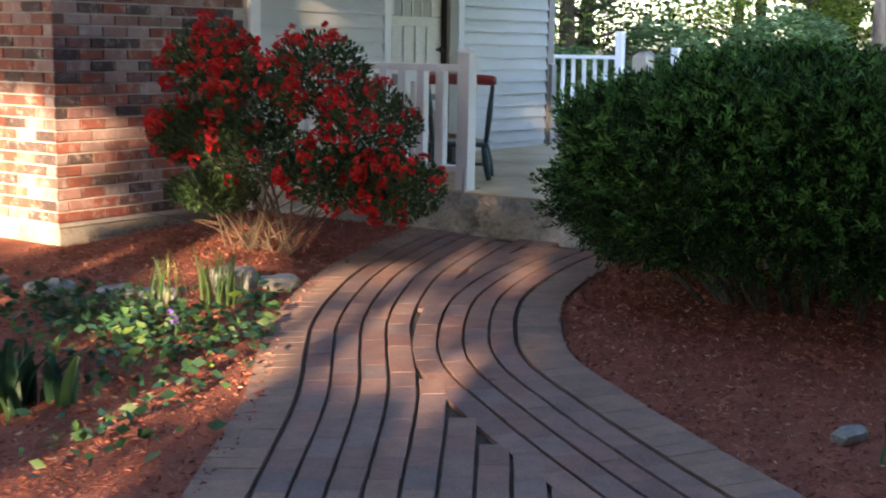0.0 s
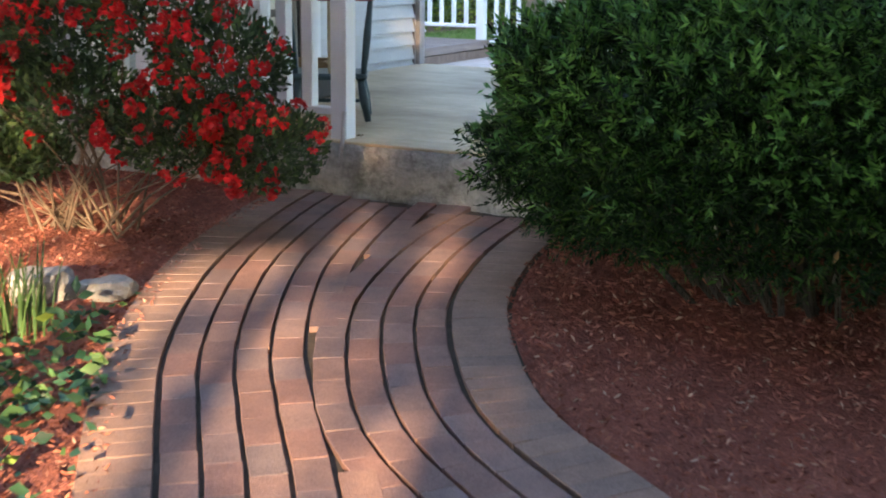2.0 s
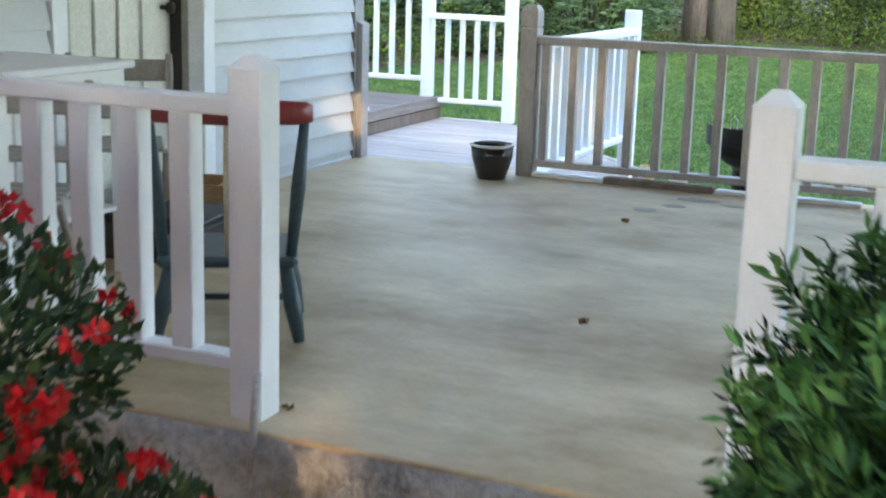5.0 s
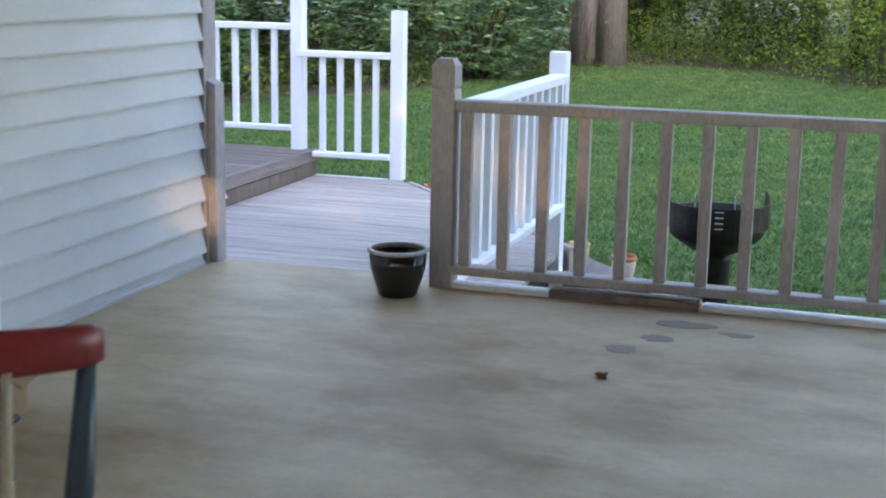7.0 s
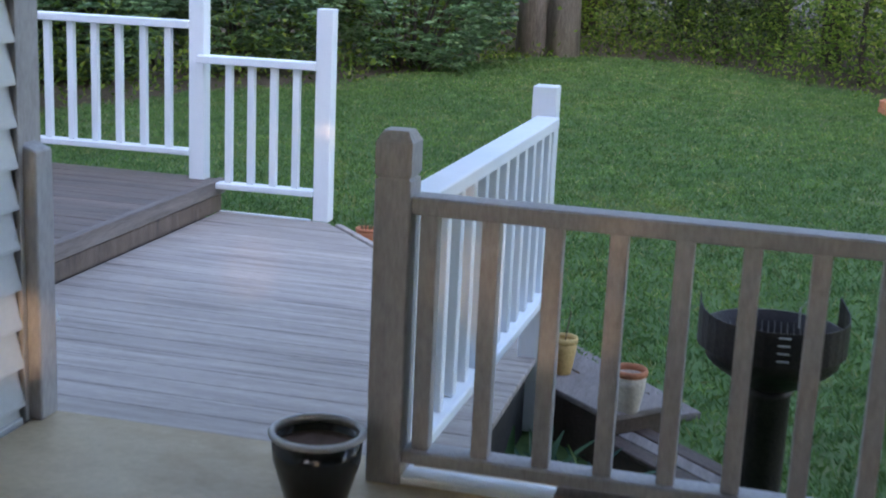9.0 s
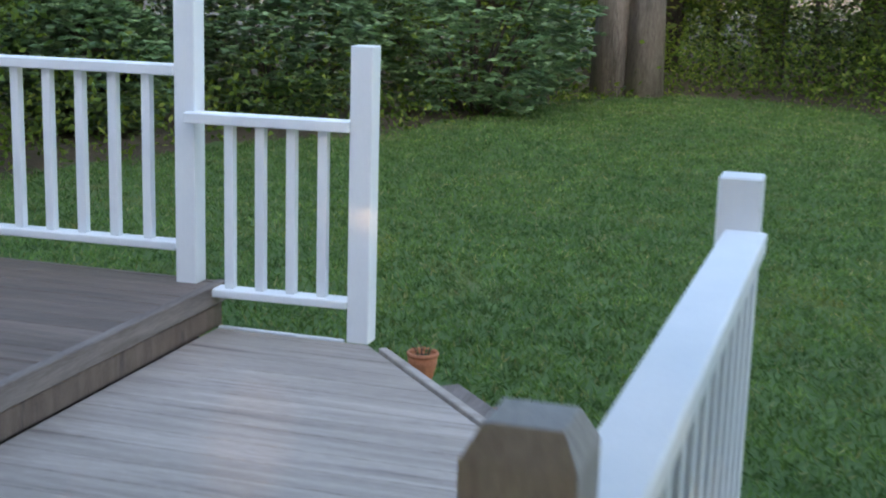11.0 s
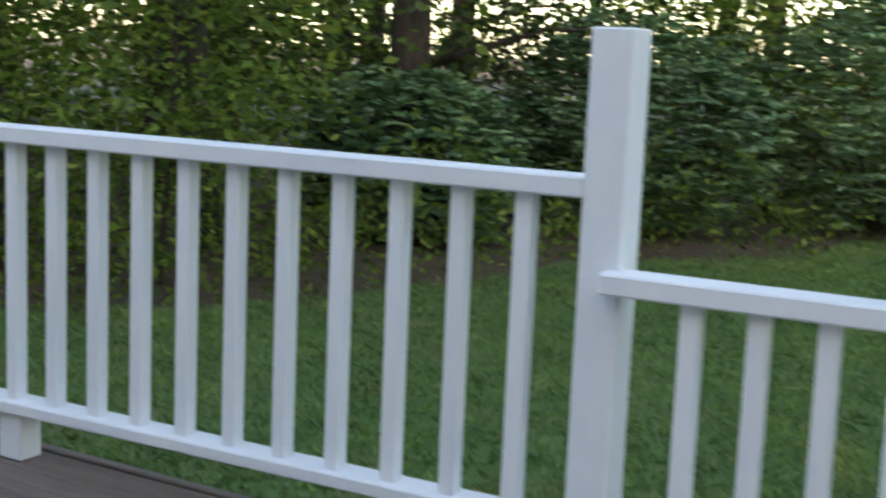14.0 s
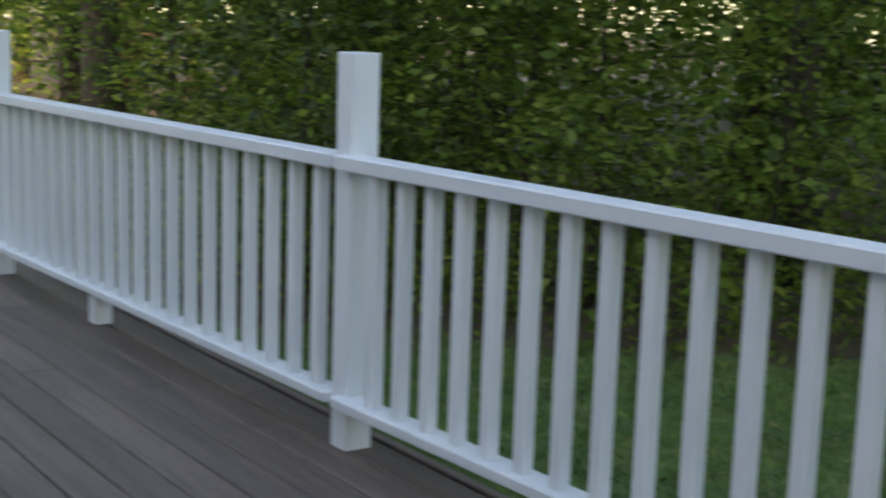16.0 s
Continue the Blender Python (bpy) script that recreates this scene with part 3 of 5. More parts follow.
# This railing's grey is shade put into its paint.
railing("back porch railing with a notched post, greyed for porch shade", [(xC, yC, 0, 0.968, "notched"), (-0.98, yC, 0, 0.968, "notched")],
        [((xC + POST / 2, yC), (-1.02, yC), 0.800, 0.098, 0.045, 0.1656, 26, 0.047, 0.085)], SHADED_PAINT, "porch railings")
xD, yD = -5.462, 15.66
railing("white-painted railing above the deck steps", [(xD, yD, -0.60, 1.485, "flat")],
        [((xC, yC + POST / 2), (xD + 0.02, yD - POST / 2), 0.765, 0.03, 0.12, 0.152, 13, 0.042, 0.098)], PAINT, "deck railings")
EX, EY = -8.054 + POST / 2, 17.744 + POST / 2
slope = 0.026
Gx = -11.200 + POST / 2
GY = EY + slope * (Gx - EX)
Hx = Gx - 3.45
HY = EY + slope * (Hx - EX)
FX = -7.233 + POST / 2
railing("white-painted deck railing with flat-topped square posts", [(EX, EY, UP, 1.289, "flat"), (Gx, GY, UP, 1.289, "flat"), (Hx, HY, UP, 1.289, "flat")],
        [((EX - POST / 2, EY - 0.01), (Gx, GY - 0.04), 0.891, 0.104, 0.149, 0.166, 19, 0.043, 0.098, 0.0007),
         ((Gx - POST / 2, GY - 0.03), (Hx, HY - 0.03), 0.891, 0.104, 0.115, 0.161, 20, 0.043, 0.098)], PAINT, "deck railings")
for x0, y0 in ((EX - 0.05 - 0.149 - 9.75 * 0.1635, EY), ((Gx + Hx) / 2 - 0.36, (GY + HY) / 2)):
    yy = EY + slope * (x0 - EX)
    tagged(part("rail_foot", box(-0.045, 0.045, -0.04, 0.04, 0, 0.104 - 0.038 - UP), PAINT, loc=pose(x0, yy - 0.01, UP)), "short white block under the deck railing", "rail foot", "rail feet")
railing("short white-painted railing stepping down beside the deck steps", [(FX, EY, deck_z(0, 16.6), 1.277, "flat")],
        [((FX - POST / 2, EY - 0.02), (EX + 0.02, EY - 0.055), 0.694, -0.08, 0.124, 0.143, 4, 0.043, 0.098)], PAINT, "deck railings")
# Half post coloured grey for the shade at the corner.
half = thing("half_post", (-6.64, 13.668, 0.0), 0, "short half post with a sloped top at the wall corner, greyed for shade", "post")
hb = bmesh.new()
hv = [hb.verts.new((x, y, z)) for z in (0.0, 1.0) for x, y in ((-0.02, -0.045), (0.080, -0.045), (0.080, 0.045), (-0.02, 0.045))]
for v in hv[4:]:
    v.co.z = 0.81 if v.co.x > 0 else 0.85
hb.faces.new(hv[3::-1])
hb.faces.new(hv[4:])
for i in range(4):
    hb.faces.new((hv[i], hv[(i + 1) % 4], hv[4 + (i + 1) % 4], hv[4 + i]))
bmesh.ops.bevel(hb, geom=hb.edges[:], offset=0.004, segments=1, affect="EDGES")
part("shaft", hb, SHADED_PAINT, half)

# ---- deck ----
low_deck = thing("lower_deck", label="weathered grey plank deck a step below the house", category="deck", kind="structure")
# Solid dark fill that stands for the shade below the planks.
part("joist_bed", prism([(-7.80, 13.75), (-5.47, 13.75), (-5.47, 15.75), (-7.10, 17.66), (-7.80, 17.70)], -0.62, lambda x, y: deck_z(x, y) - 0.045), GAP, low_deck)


def deck_right(y):
    return -5.43 if y < 15.82 else -5.43 - (y - 15.82) * 0.885


y = 13.725
while y < 17.70:
    y1 = min(y + 0.1495, 17.74)
    part("plank", prism([(-7.85, y), (deck_right(y), y), (deck_right(y1), y1), (-7.85, y1)], lambda a, b: deck_z(a, b) - 0.03, lambda a, b: deck_z(a, b) + 0.0, 0.004), DECK, low_deck)
    y += 0.152
part("end_strip", box(-7.85, -7.25, 17.75, 17.775, -0.33, -0.262), PAINT, low_deck, "white strip under the rail")
ddir = Vector((-0.885, 1.0, 0)).normalized()
dang = math.degrees(math.atan2(ddir.y, ddir.x))
part("edge_board", box(0, 2.52, -0.04, 0.0, -0.16, 0.004), DECK, low_deck, "pale grey edge board", pose(-5.40, 15.815, -0.267, 0, 0, dang))

up_deck = thing("upper_deck", label="dark weathered plank deck along the back of the house", category="deck", kind="structure")
# Same painted shade below the upper deck's planks.
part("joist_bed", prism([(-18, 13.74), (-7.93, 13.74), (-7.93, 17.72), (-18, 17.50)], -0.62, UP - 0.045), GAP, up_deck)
rng = random.Random(4)
y = 13.745
while y < 17.80:
    x = -7.90
    y1 = y + 0.144
    while x > -17.8:
        ln = rng.choice((1.6, 2.4, 3.05, 3.6)) * (0.5 if x == -7.90 and rng.random() < 0.5 else 1)
        part("plank", box(x - ln + 0.003, x, y, y1, UP - 0.03, UP - 0.004 * rng.random(), 0.004), DECK_DARK, up_deck, loc=pose(0, 0, 0))
        x -= ln
    y += 0.151
part("fascia", box(-7.899, -7.852, 13.75, 17.85, UP - 0.085, UP + 0.006), FASCIA, up_deck, "grey weathered fascia board")
part("fascia", box(-7.92, -7.872, 13.75, 17.83, UP - 0.20, UP - 0.095), DECK_DARK, up_deck)
part("rim_board", box(-18, -7.9, 17.852, 17.89, -0.3, UP - 0.01), DECK_DARK, up_deck)

steps = thing("deck_steps", label="dark wooden steps from the deck down to the lawn", category="steps")
for k, (depth, z) in enumerate(((0.33, -0.42), (0.66, -0.57))):
    m = pose(-5.40, 15.815, 0, 0, 0, dang) @ pose(-0.30 + 0.05 * k, -depth, 0)
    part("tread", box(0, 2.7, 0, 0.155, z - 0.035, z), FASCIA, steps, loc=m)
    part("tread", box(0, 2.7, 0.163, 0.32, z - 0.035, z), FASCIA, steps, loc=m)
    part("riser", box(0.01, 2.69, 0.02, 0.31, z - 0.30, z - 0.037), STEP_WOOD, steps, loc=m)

# ---- furniture and pots on the porch ----
def round_pot(name, at, r, h, mat, rim_mat, label, soil=True, rz=0, lip=0.85):
    ob = thing(name, at, rz, label, "flower pot", "pots")
    part("body", lathe([(0, 0), (r * 0.62, 0), (r * 0.66, 0.006), (r * 0.93, h * 0.6), (r * 0.97, h * lip + 0.002), (r * 0.9, h * lip + 0.002), (r * 0.86, h * 0.6), (r * 0.5, h * 0.1), (0, h * 0.1)], 32), mat, ob, smooth=True)
    part("rim", lathe([(r * 0.965, h * lip), (r * 1.03, h * (lip + 0.02)), (r * 1.04, h * (lip + 0.6 * (1 - lip))), (r, h), (r * 0.9, h), (r * 0.88, h * 0.9), (r * 0.9, h * lip)], 32), rim_mat, ob, "worn pale rim", smooth=True)
    if soil:
        part("soil", lathe([(0, h * 0.80), (r * 0.5, h * 0.79), (r * 0.89, h * 0.78), (r * 0.85, h * 0.6), (0, h * 0.6)], 24), POT_SOIL, ob)
    return ob


round_pot("glazed_pot", (-5.60, 13.37, 0.0), 0.124, 0.20, BLACK_GLAZE, RIM_GLAZE, "black glazed empty planter on the concrete porch", lip=0.92)
tp = round_pot("terracotta_pot", (-6.91, 17.83, -0.42), 0.068, 0.125, TERRACOTTA, TERRACOTTA, "small terracotta pot with dry stalks on the deck steps")
round_pot("terracotta_pot", (-6.50, 17.60, -0.57), 0.068, 0.125, TERRACOTTA, TERRACOTTA, "small terracotta pot on the deck steps")
round_pot("terracotta_pot", (-5.01, 15.43, -0.38), 0.07, 0.18, PALE_CLAY, TERRACOTTA, "limed terracotta pot with an orange rim on the steps")
yp = round_pot("clay_pot", (-5.36, 15.92, -0.42), 0.06, 0.17, YELLOW_CLAY, YELLOW_CLAY, "yellow clay pot with a single dry stalk")
for i in range(9):
    a = i * 0.7
    part("stalk", tube([(0.02 * math.cos(a), 0.02 * math.sin(a), 0.09), (0.035 * math.cos(a), 0.035 * math.sin(a), 0.14), (0.06 * math.cos(a + 0.4), 0.06 * math.sin(a + 0.4), 0.15 + 0.008 * (i % 4))], [0.003, 0.0025, 0.001], 5), TWIG if i % 2 else BLADE, tp)
sb = bmesh.new()
tube([(0, 0, 0.12), (0.01, 0.0, 0.2), (0.02, 0.01, 0.28), (0.01, 0.02, 0.31)], [0.004, 0.003, 0.003, 0.001], 5, sb)
part("stalk", sb, TWIG, yp)
# Box sides are darker than the boards on top.
block = thing("step_box", (-5.13, 15.6, -0.66), -43, "dark wooden step box with paler loose boards", "step box")
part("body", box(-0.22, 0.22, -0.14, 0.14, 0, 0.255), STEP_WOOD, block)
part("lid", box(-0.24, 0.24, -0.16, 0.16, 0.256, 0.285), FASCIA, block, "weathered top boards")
block2 = thing("step_box", (-4.8, 15.2, -0.66), -43, "low dark wooden step with grey board ends", "step box")
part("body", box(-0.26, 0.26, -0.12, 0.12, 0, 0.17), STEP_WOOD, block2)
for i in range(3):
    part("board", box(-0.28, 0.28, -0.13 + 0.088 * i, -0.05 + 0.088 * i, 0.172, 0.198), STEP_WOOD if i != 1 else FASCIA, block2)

grill = thing("barbecue_grill", (-4.47, 14.95, lawn_z(-4.5, 14.95)), 0, "rusty black half-kettle barbecue on a pedestal, on the lawn", "grill")
gz = 0.87
part("bowl", lathe([(0, gz - 0.245), (0.085, gz - 0.245), (0.13, gz - 0.225), (0.222, gz - 0.165), (0.246, gz - 0.14), (0.25, gz - 0.12), (0.255, gz - 0.03), (0.262, gz - 0.028), (0.262, gz - 0.022), (0.247, gz - 0.022), (0.243, gz - 0.12), (0.2, gz - 0.16), (0, gz - 0.20)], 36), IRON, grill, smooth=True)
part("pedestal", lathe([(0, 0.0), (0.125, 0.0), (0.12, 0.03), (0.088, 0.06), (0.084, 0.3), (0.084, gz - 0.28), (0.095, gz - 0.247), (0, gz - 0.246)], 20), IRON, grill, smooth=True)
wind = bmesh.new()
for i in range(20):
    a0, a1 = radians(175 + i * 11), radians(175 + (i + 1) * 11)
    flare = lambda k: 0.264 + 0.022 * abs(k / 10 - 1) ** 3
    crest = lambda k: gz + 0.028 + 0.05 * abs(k / 10 - 1) ** 6
    q = [wind.verts.new((r * math.cos(a), r * math.sin(a), z)) for a, r, z in ((a0, flare(i), gz - 0.10), (a1, flare(i + 1), gz - 0.10), (a1, flare(i + 1), crest(i + 1)), (a0, flare(i), crest(i)))]
    wind.faces.new(q)
bmesh.ops.remove_doubles(wind, verts=wind.verts[:], dist=0.001)
bmesh.ops.solidify(wind, geom=wind.faces[:], thickness=0.004)
part("wind_guard", wind, IRON, grill)
grill.scale = (0.94, 0.94, 0.97)
gr = bmesh.new()
for i in range(-9, 10):
    w = math.sqrt(0.228 ** 2 - (i * 0.024) ** 2)
    tube([(i * 0.024, -w, gz - 0.06), (i * 0.024, w, gz - 0.06)], 0.0025, 5, gr)
part("grate", gr, IRON, grill)
for sx in (-0.10, 0.11):
    part("grate_handle", tube([(sx - 0.022, 0.02, gz - 0.02), (sx - 0.025, 0.02, gz + 0.05), (sx, 0.02, gz + 0.085), (sx + 0.025, 0.02, gz + 0.05), (sx + 0.022, 0.02, gz - 0.02)], 0.004, 6), WIRE, grill, "pale wire loop")
for k in range(4):
    part("vent_slot", box(-0.022, 0.022, -0.270, -0.262, gz - 0.075 + 0.028 * k, gz - 0.069 + 0.028 * k, 0.001), WIRE, grill, loc=pose(0, 0, 0, 0, 0, 8))


def captain_chair(at, rz):
    ob = thing("captain_chair", at, rz, "low wooden chair with dark red crest rail and teal frame", "chair")
    part("seat", box(-0.195, 0.195, -0.19, 0.20, 0.235, 0.27, 0.012), GREEN_WOOD, ob)
    for sx, sy in ((-1, -1), (1, -1), (1, 1), (-1, 1)):
        part("leg", tube([(sx * 0.16, sy * 0.15, 0.24), (sx * 0.18, sy * 0.165, 0.12), (sx * 0.20, sy * 0.18, 0.0)], [0.018, 0.026, 0.016], 10), GREEN_WOOD, ob, smooth=True)
    for sx in (-1, 1):
        part("stretcher", tube([(sx * 0.178, -0.16, 0.10), (sx * 0.178, 0.16, 0.10)], 0.011, 8), GREEN_WOOD, ob)
    part("stretcher", tube([(-0.178, 0, 0.10), (0.178, 0, 0.10)], 0.011, 8), GREEN_WOOD, ob)
    cb = bmesh.new()
    rings = []
    for i in range(23):
        t = (i - 11) / 11
        hz = 0.040 - 0.006 * abs(t) if abs(t) < 0.95 else 0.026
        dep = 0.024 if abs(t) < 0.95 else 0.016
        cx, cy = 0.235 * t, -0.22 + 0.09 * t * t
        rings.append([cb.verts.new((cx, cy + dep * math.cos(a), 0.715 + hz * math.sin(a) - 0.01 * t * t)) for a in np.linspace(0, 2 * math.pi, 12, endpoint=False)])
    for a, b in zip(rings, rings[1:]):
        for k in range(12):
            cb.faces.new((a[k], a[(k + 1) % 12], b[(k + 1) % 12], b[k]))
    cb.faces.new(rings[0][::-1])
    cb.faces.new(rings[-1])
    bmesh.ops.recalc_face_normals(cb, faces=cb.faces[:])
    part("crest_rail", cb, RED_WOOD, ob, "rounded dark red crest rail", smooth=True)
    for sx in (-1, 1):
        part("stile", tube([(sx * 0.175, -0.16, 0.26), (sx * 0.195, -0.15, 0.48), (sx * 0.212, -0.142, 0.69)], [0.015, 0.021, 0.013], 10), GREEN_WOOD, ob, "dark teal turned stile", smooth=True)
    for x in (-0.10, 0.0, 0.10):
        part("spindle", tube([(x * 0.9, -0.17, 0.265), (x, -0.19, 0.48), (x * 1.1, -0.215, 0.69)], [0.007, 0.010, 0.007], 8), CREAM_WOOD, ob, smooth=True)
    return ob


captain_chair((-5.24, 10.10, slab_z(0, 10.1)), 30).scale = (1.14, 1.0, 1.045)

fold = thing("folding_chair", (-6.28, 10.90, slab_z(0, 11.0)), 217, "taupe wooden folding chair with a slatted back against the house wall", "chair", "folding chairs")
for sx in (-0.205, 0.205):
    part("back_leg", box(sx - 0.014, sx + 0.014, -0.012, 0.012, 0, 0.875, 0.004), TAUPE, fold, loc=pose(0, 0.18, 0.0, 25.6, 0, 0) @ pose(sx * 0, 0, 0))
    part("front_leg", box(sx * 0.86 - 0.012, sx * 0.86 + 0.012, -0.012, 0.012, 0, 0.59, 0.004), TAUPE, fold, loc=pose(0, -0.2, 0.0, -42.5, 0, 0))
for i in range(5):
    part("seat_slat", box(-0.17, 0.17, -0.16 + 0.076 * i, -0.095 + 0.076 * i, 0.43, 0.448, 0.005), TAUPE, fold)
for z, h in ((0.68, 0.095), (0.53, 0.055)):
    y = 0.18 - z * math.tan(radians(25.6))
    part("back_slat", box(-0.222, 0.222, -0.009, 0.009, 0, h, 0.005), TAUPE, fold, loc=pose(0, y - 0.006, z, 25.6, 0, 0))
part("crossbar", tube([(-0.19, 0.15, 0.065), (0.19, 0.15, 0.065)], 0.009, 8), TAUPE, fold)
copy_thing(fold, pose(-5.86, 9.80, slab_z(0, 9.8), 0, 0, 208))

table = thing("side_table", (-6.28, 10.25, slab_z(0, 10.3)), 0, "white painted wooden side table beside the wall", "table")
part("tabletop", box(-0.30, 0.30, -0.36, 0.36, 0.785, 0.815, 0.006), PAINT, table)
part("apron", box(-0.27, 0.27, -0.33, 0.33, 0.70, 0.784), PAINT, table)
for sx in (-0.25, 0.25):
    for sy in (-0.31, 0.31):
        part("leg", box(sx - 0.022, sx + 0.022, sy - 0.022, sy + 0.022, 0, 0.70), PAINT, table)
part("shelf", box(-0.25, 0.25, -0.31, 0.31, 0.24, 0.26), PAINT, table)

carton = thing("cardboard_box", (-6.32, 11.44, slab_z(0, 11.4)), 14, "open brown cardboard box on the porch floor", "box")
part("box_floor", box(-0.19, 0.19, -0.14, 0.14, 0, 0.006, 0.001), CARDBOARD, carton)
for sx in (-1, 1):
    part("box_side", box(-0.004, 0.004, -0.14, 0.14, 0.006, 0.21, 0.001), CARDBOARD, carton, loc=pose(sx * 0.186, 0, 0))
    part("box_side", box(-0.182, 0.182, -0.004, 0.004, 0.006, 0.21, 0.001), CARDBOARD, carton, loc=pose(0, sx * 0.136, 0))
    part("flap", box(0, 0.11, -0.13, 0.13, -0.002, 0.002, 0.0005), CARDBOARD, carton, loc=pose(sx * 0.19, 0, 0.211, 0, 35, 0 if sx > 0 else 180))
tray = thing("boot_tray", (-6.05, 10.88, slab_z(0, 10.9)), 8, "low black plastic crate under the chairs", "crate")
part("crate", box(-0.25, 0.25, -0.18, 0.18, 0, 0.17, 0.02), BLACK_PLASTIC, tray)
part("crate_rim", box(-0.26, 0.26, -0.19, 0.19, 0.171, 0.19, 0.006), BLACK_PLASTIC, tray)

pipe = thing("pipe_stub", (-4.647, 9.262, -0.09), 0, "short galvanised pipe fixed beside the porch post", "pipe")
part("pipe", tube([(0, 0, 0), (0.0, 0.022, 0.10), (0.0, 0.040, 0.25)], [0.011, 0.012, 0.012], 10), RUST, pipe, smooth=True)
pipe2 = copy_thing(pipe, pose(-3.385, 9.262, -0.12))
elbow = thing("downspout_elbow", (-6.58, 13.66, -0.265), 0, "white downspout elbow at the wall corner", "downspout")
part("spout", tube([(-0.09, 0.06, 0.60), (-0.05, 0.06, 0.60), (-0.015, 0.065, 0.58), (-0.005, 0.07, 0.54)], 0.026, 10), PAINT, elbow, smooth=True)
for x0, x1, z1, mt, lb in ((-5.44, -5.0, 0.022, PAINT, "white painted board lying under the railing"), (-5.0, -4.38, 0.036, FASCIA, "grey weathered plank lying under the railing"), (-4.37, -3.6, 0.022, PAINT, "white painted board lying under the railing")):
    tagged(part("loose_board", box(x0, x1, 13.555, 13.64, 0.0, z1, 0.004), mt), lb, "board", "boards under the railing")
DAMP = surface("damp_concrete", (0.20, 0.155, 0.105), (0.27, 0.21, 0.15), 9, 60, 0.4, 0.06, spec=0.5)
for i, (x, y, rx, ry) in enumerate(((-4.58, 12.91, 0.055, 0.05), (-4.48, 13.10, 0.06, 0.045), (-4.40, 13.33, 0.12, 0.05), (-4.20, 13.25, 0.06, 0.03))):
    ring = [2 * math.pi * k / 22 for k in range(22)]
    wob = [1 + 0.35 * noise.noise((2 * math.cos(a) + 7 * i, 2 * math.sin(a), 1.0)) for a in ring]
    ob = part("damp_patch", prism([(x + rx * w * math.cos(a), y + ry * w * math.sin(a)) for a, w in zip(ring, wob)], 0.0, 0.0015), DAMP)
    tagged(ob, "small dark damp patch on the concrete porch", "stain", "damp patches")
leaf_rng = np.random.default_rng(5)
for x, y, z in ((-4.208, 10.721, slab_z(0, 10.72)), (-4.581, 12.539, slab_z(0, 12.54)), (-4.66, 9.47, slab_z(0, 9.47))):
    c = np.array([[0, 0, 0.008], [0.012, 0.006, 0.012], [-0.008, 0.01, 0.01]])
    ob = part("dead_leaf", leaf_mesh("dead_leaf", c, [0.05, 0.04, 0.035], YEW_BROWN, leaf_rng, 0.6, dirs=np.array([[1.0, 0, 0.1], [0.3, 1, 0.2], [-1, 0.4, 0.2]])), None, loc=pose(x, y, z))
    tagged(ob, "curled brown dead leaf on the floor", "leaf", "dead leaves")

# ---- plants at the front ----
def points_in(rng, n, c, r, shell=0.0):
    d = rng.normal(size=(n, 3))
    d /= np.linalg.norm(d, axis=1)[:, None]
    u = rng.uniform(shell ** 3, 1, n) ** (1 / 3)
    return np.array(c) + d * u[:, None] * np.array(r), d


def sprigs(rng, base, out, length, needles, nlen):
    """Shoots with needles on both sides: centres, directions, sizes."""
    n = len(base)
    t = np.tile(np.linspace(0.1, 1.0, needles), n)
    b, o = np.repeat(base, needles, 0), np.repeat(out, needles, 0)
    side = np.cross(o, rng.normal(size=o.shape))
    side /= np.linalg.norm(side, axis=1)[:, None]
    d = o * 0.7 + side * 0.75
    d /= np.linalg.norm(d, axis=1)[:, None]
    s = nlen * rng.uniform(0.7, 1.2, len(t))
    return b + o * (t * np.repeat(length, needles))[:, None] + d * s[:, None] * 0.5, d, s


rs = np.random.default_rng(3)
hedge = thing("yew_hedge", (-1.75, 8.42, front_z(0, 8.4)), 0, "dense dark green yew hedge with fresh light tips", "hedge")
hz = hedge.location
hn = 17000
hd = rs.normal(size=(hn, 3))
hd /= np.linalg.norm(hd, axis=1)[:, None]
hd = hd[hd[:, 2] > -0.75]
lump = np.array([noise.noise(Vector(v * 2.3)) + 0.5 * noise.noise(Vector(v * 6.1)) for v in hd])
boxy = (np.abs(hd) ** 3.2).sum(1) ** (-1 / 3.2)
surf = hd * boxy[:, None] * (0.93 + 0.11 * lump)[:, None] * rs.uniform(0.80, 1.0, len(hd))[:, None] ** 0.8 * np.array([1.50, 0.80, 0.56]) + np.array([0, 0, 0.66])
keep = (surf[:, 2] > 0.06 + 0.16 * rs.random(len(surf))) & ~((surf[:, 2] < 0.45) & (rs.random(len(surf)) < 0.12))
surf, hdir = surf[keep], hd[keep] * np.array([1, 1, 0.8]) + np.array([0, 0, 0.45]) + 0.35 * rs.normal(size=(keep.sum(), 3))
hdir /= np.linalg.norm(hdir, axis=1)[:, None]
c, d, s = sprigs(rs, surf, hdir, rs.uniform(0.08, 0.15, len(surf)), 14, 0.040)
part("foliage", leaf_mesh("foliage", c, s, YEW, rs, 0.24, dirs=d * 3), None, hedge)
fresh = rs.random(len(surf)) < np.clip((surf[:, 2] - 0.3) * 0.75, 0.03, 0.5)
c, d, s = sprigs(rs, surf[fresh] + hdir[fresh] * 0.05, hdir[fresh], rs.uniform(0.06, 0.12, fresh.sum()), 13, 0.048)
part("fresh_growth", leaf_mesh("fresh_growth", c, s, YEW_TIP, rs, 0.28, dirs=d * 3), None, hedge, "fresh light green shoot tips")
inner, _ = points_in(rs, 9000, (0, 0, 0.66), (1.30, 0.62, 0.44))
inner = inner[inner[:, 2] > 0.16]
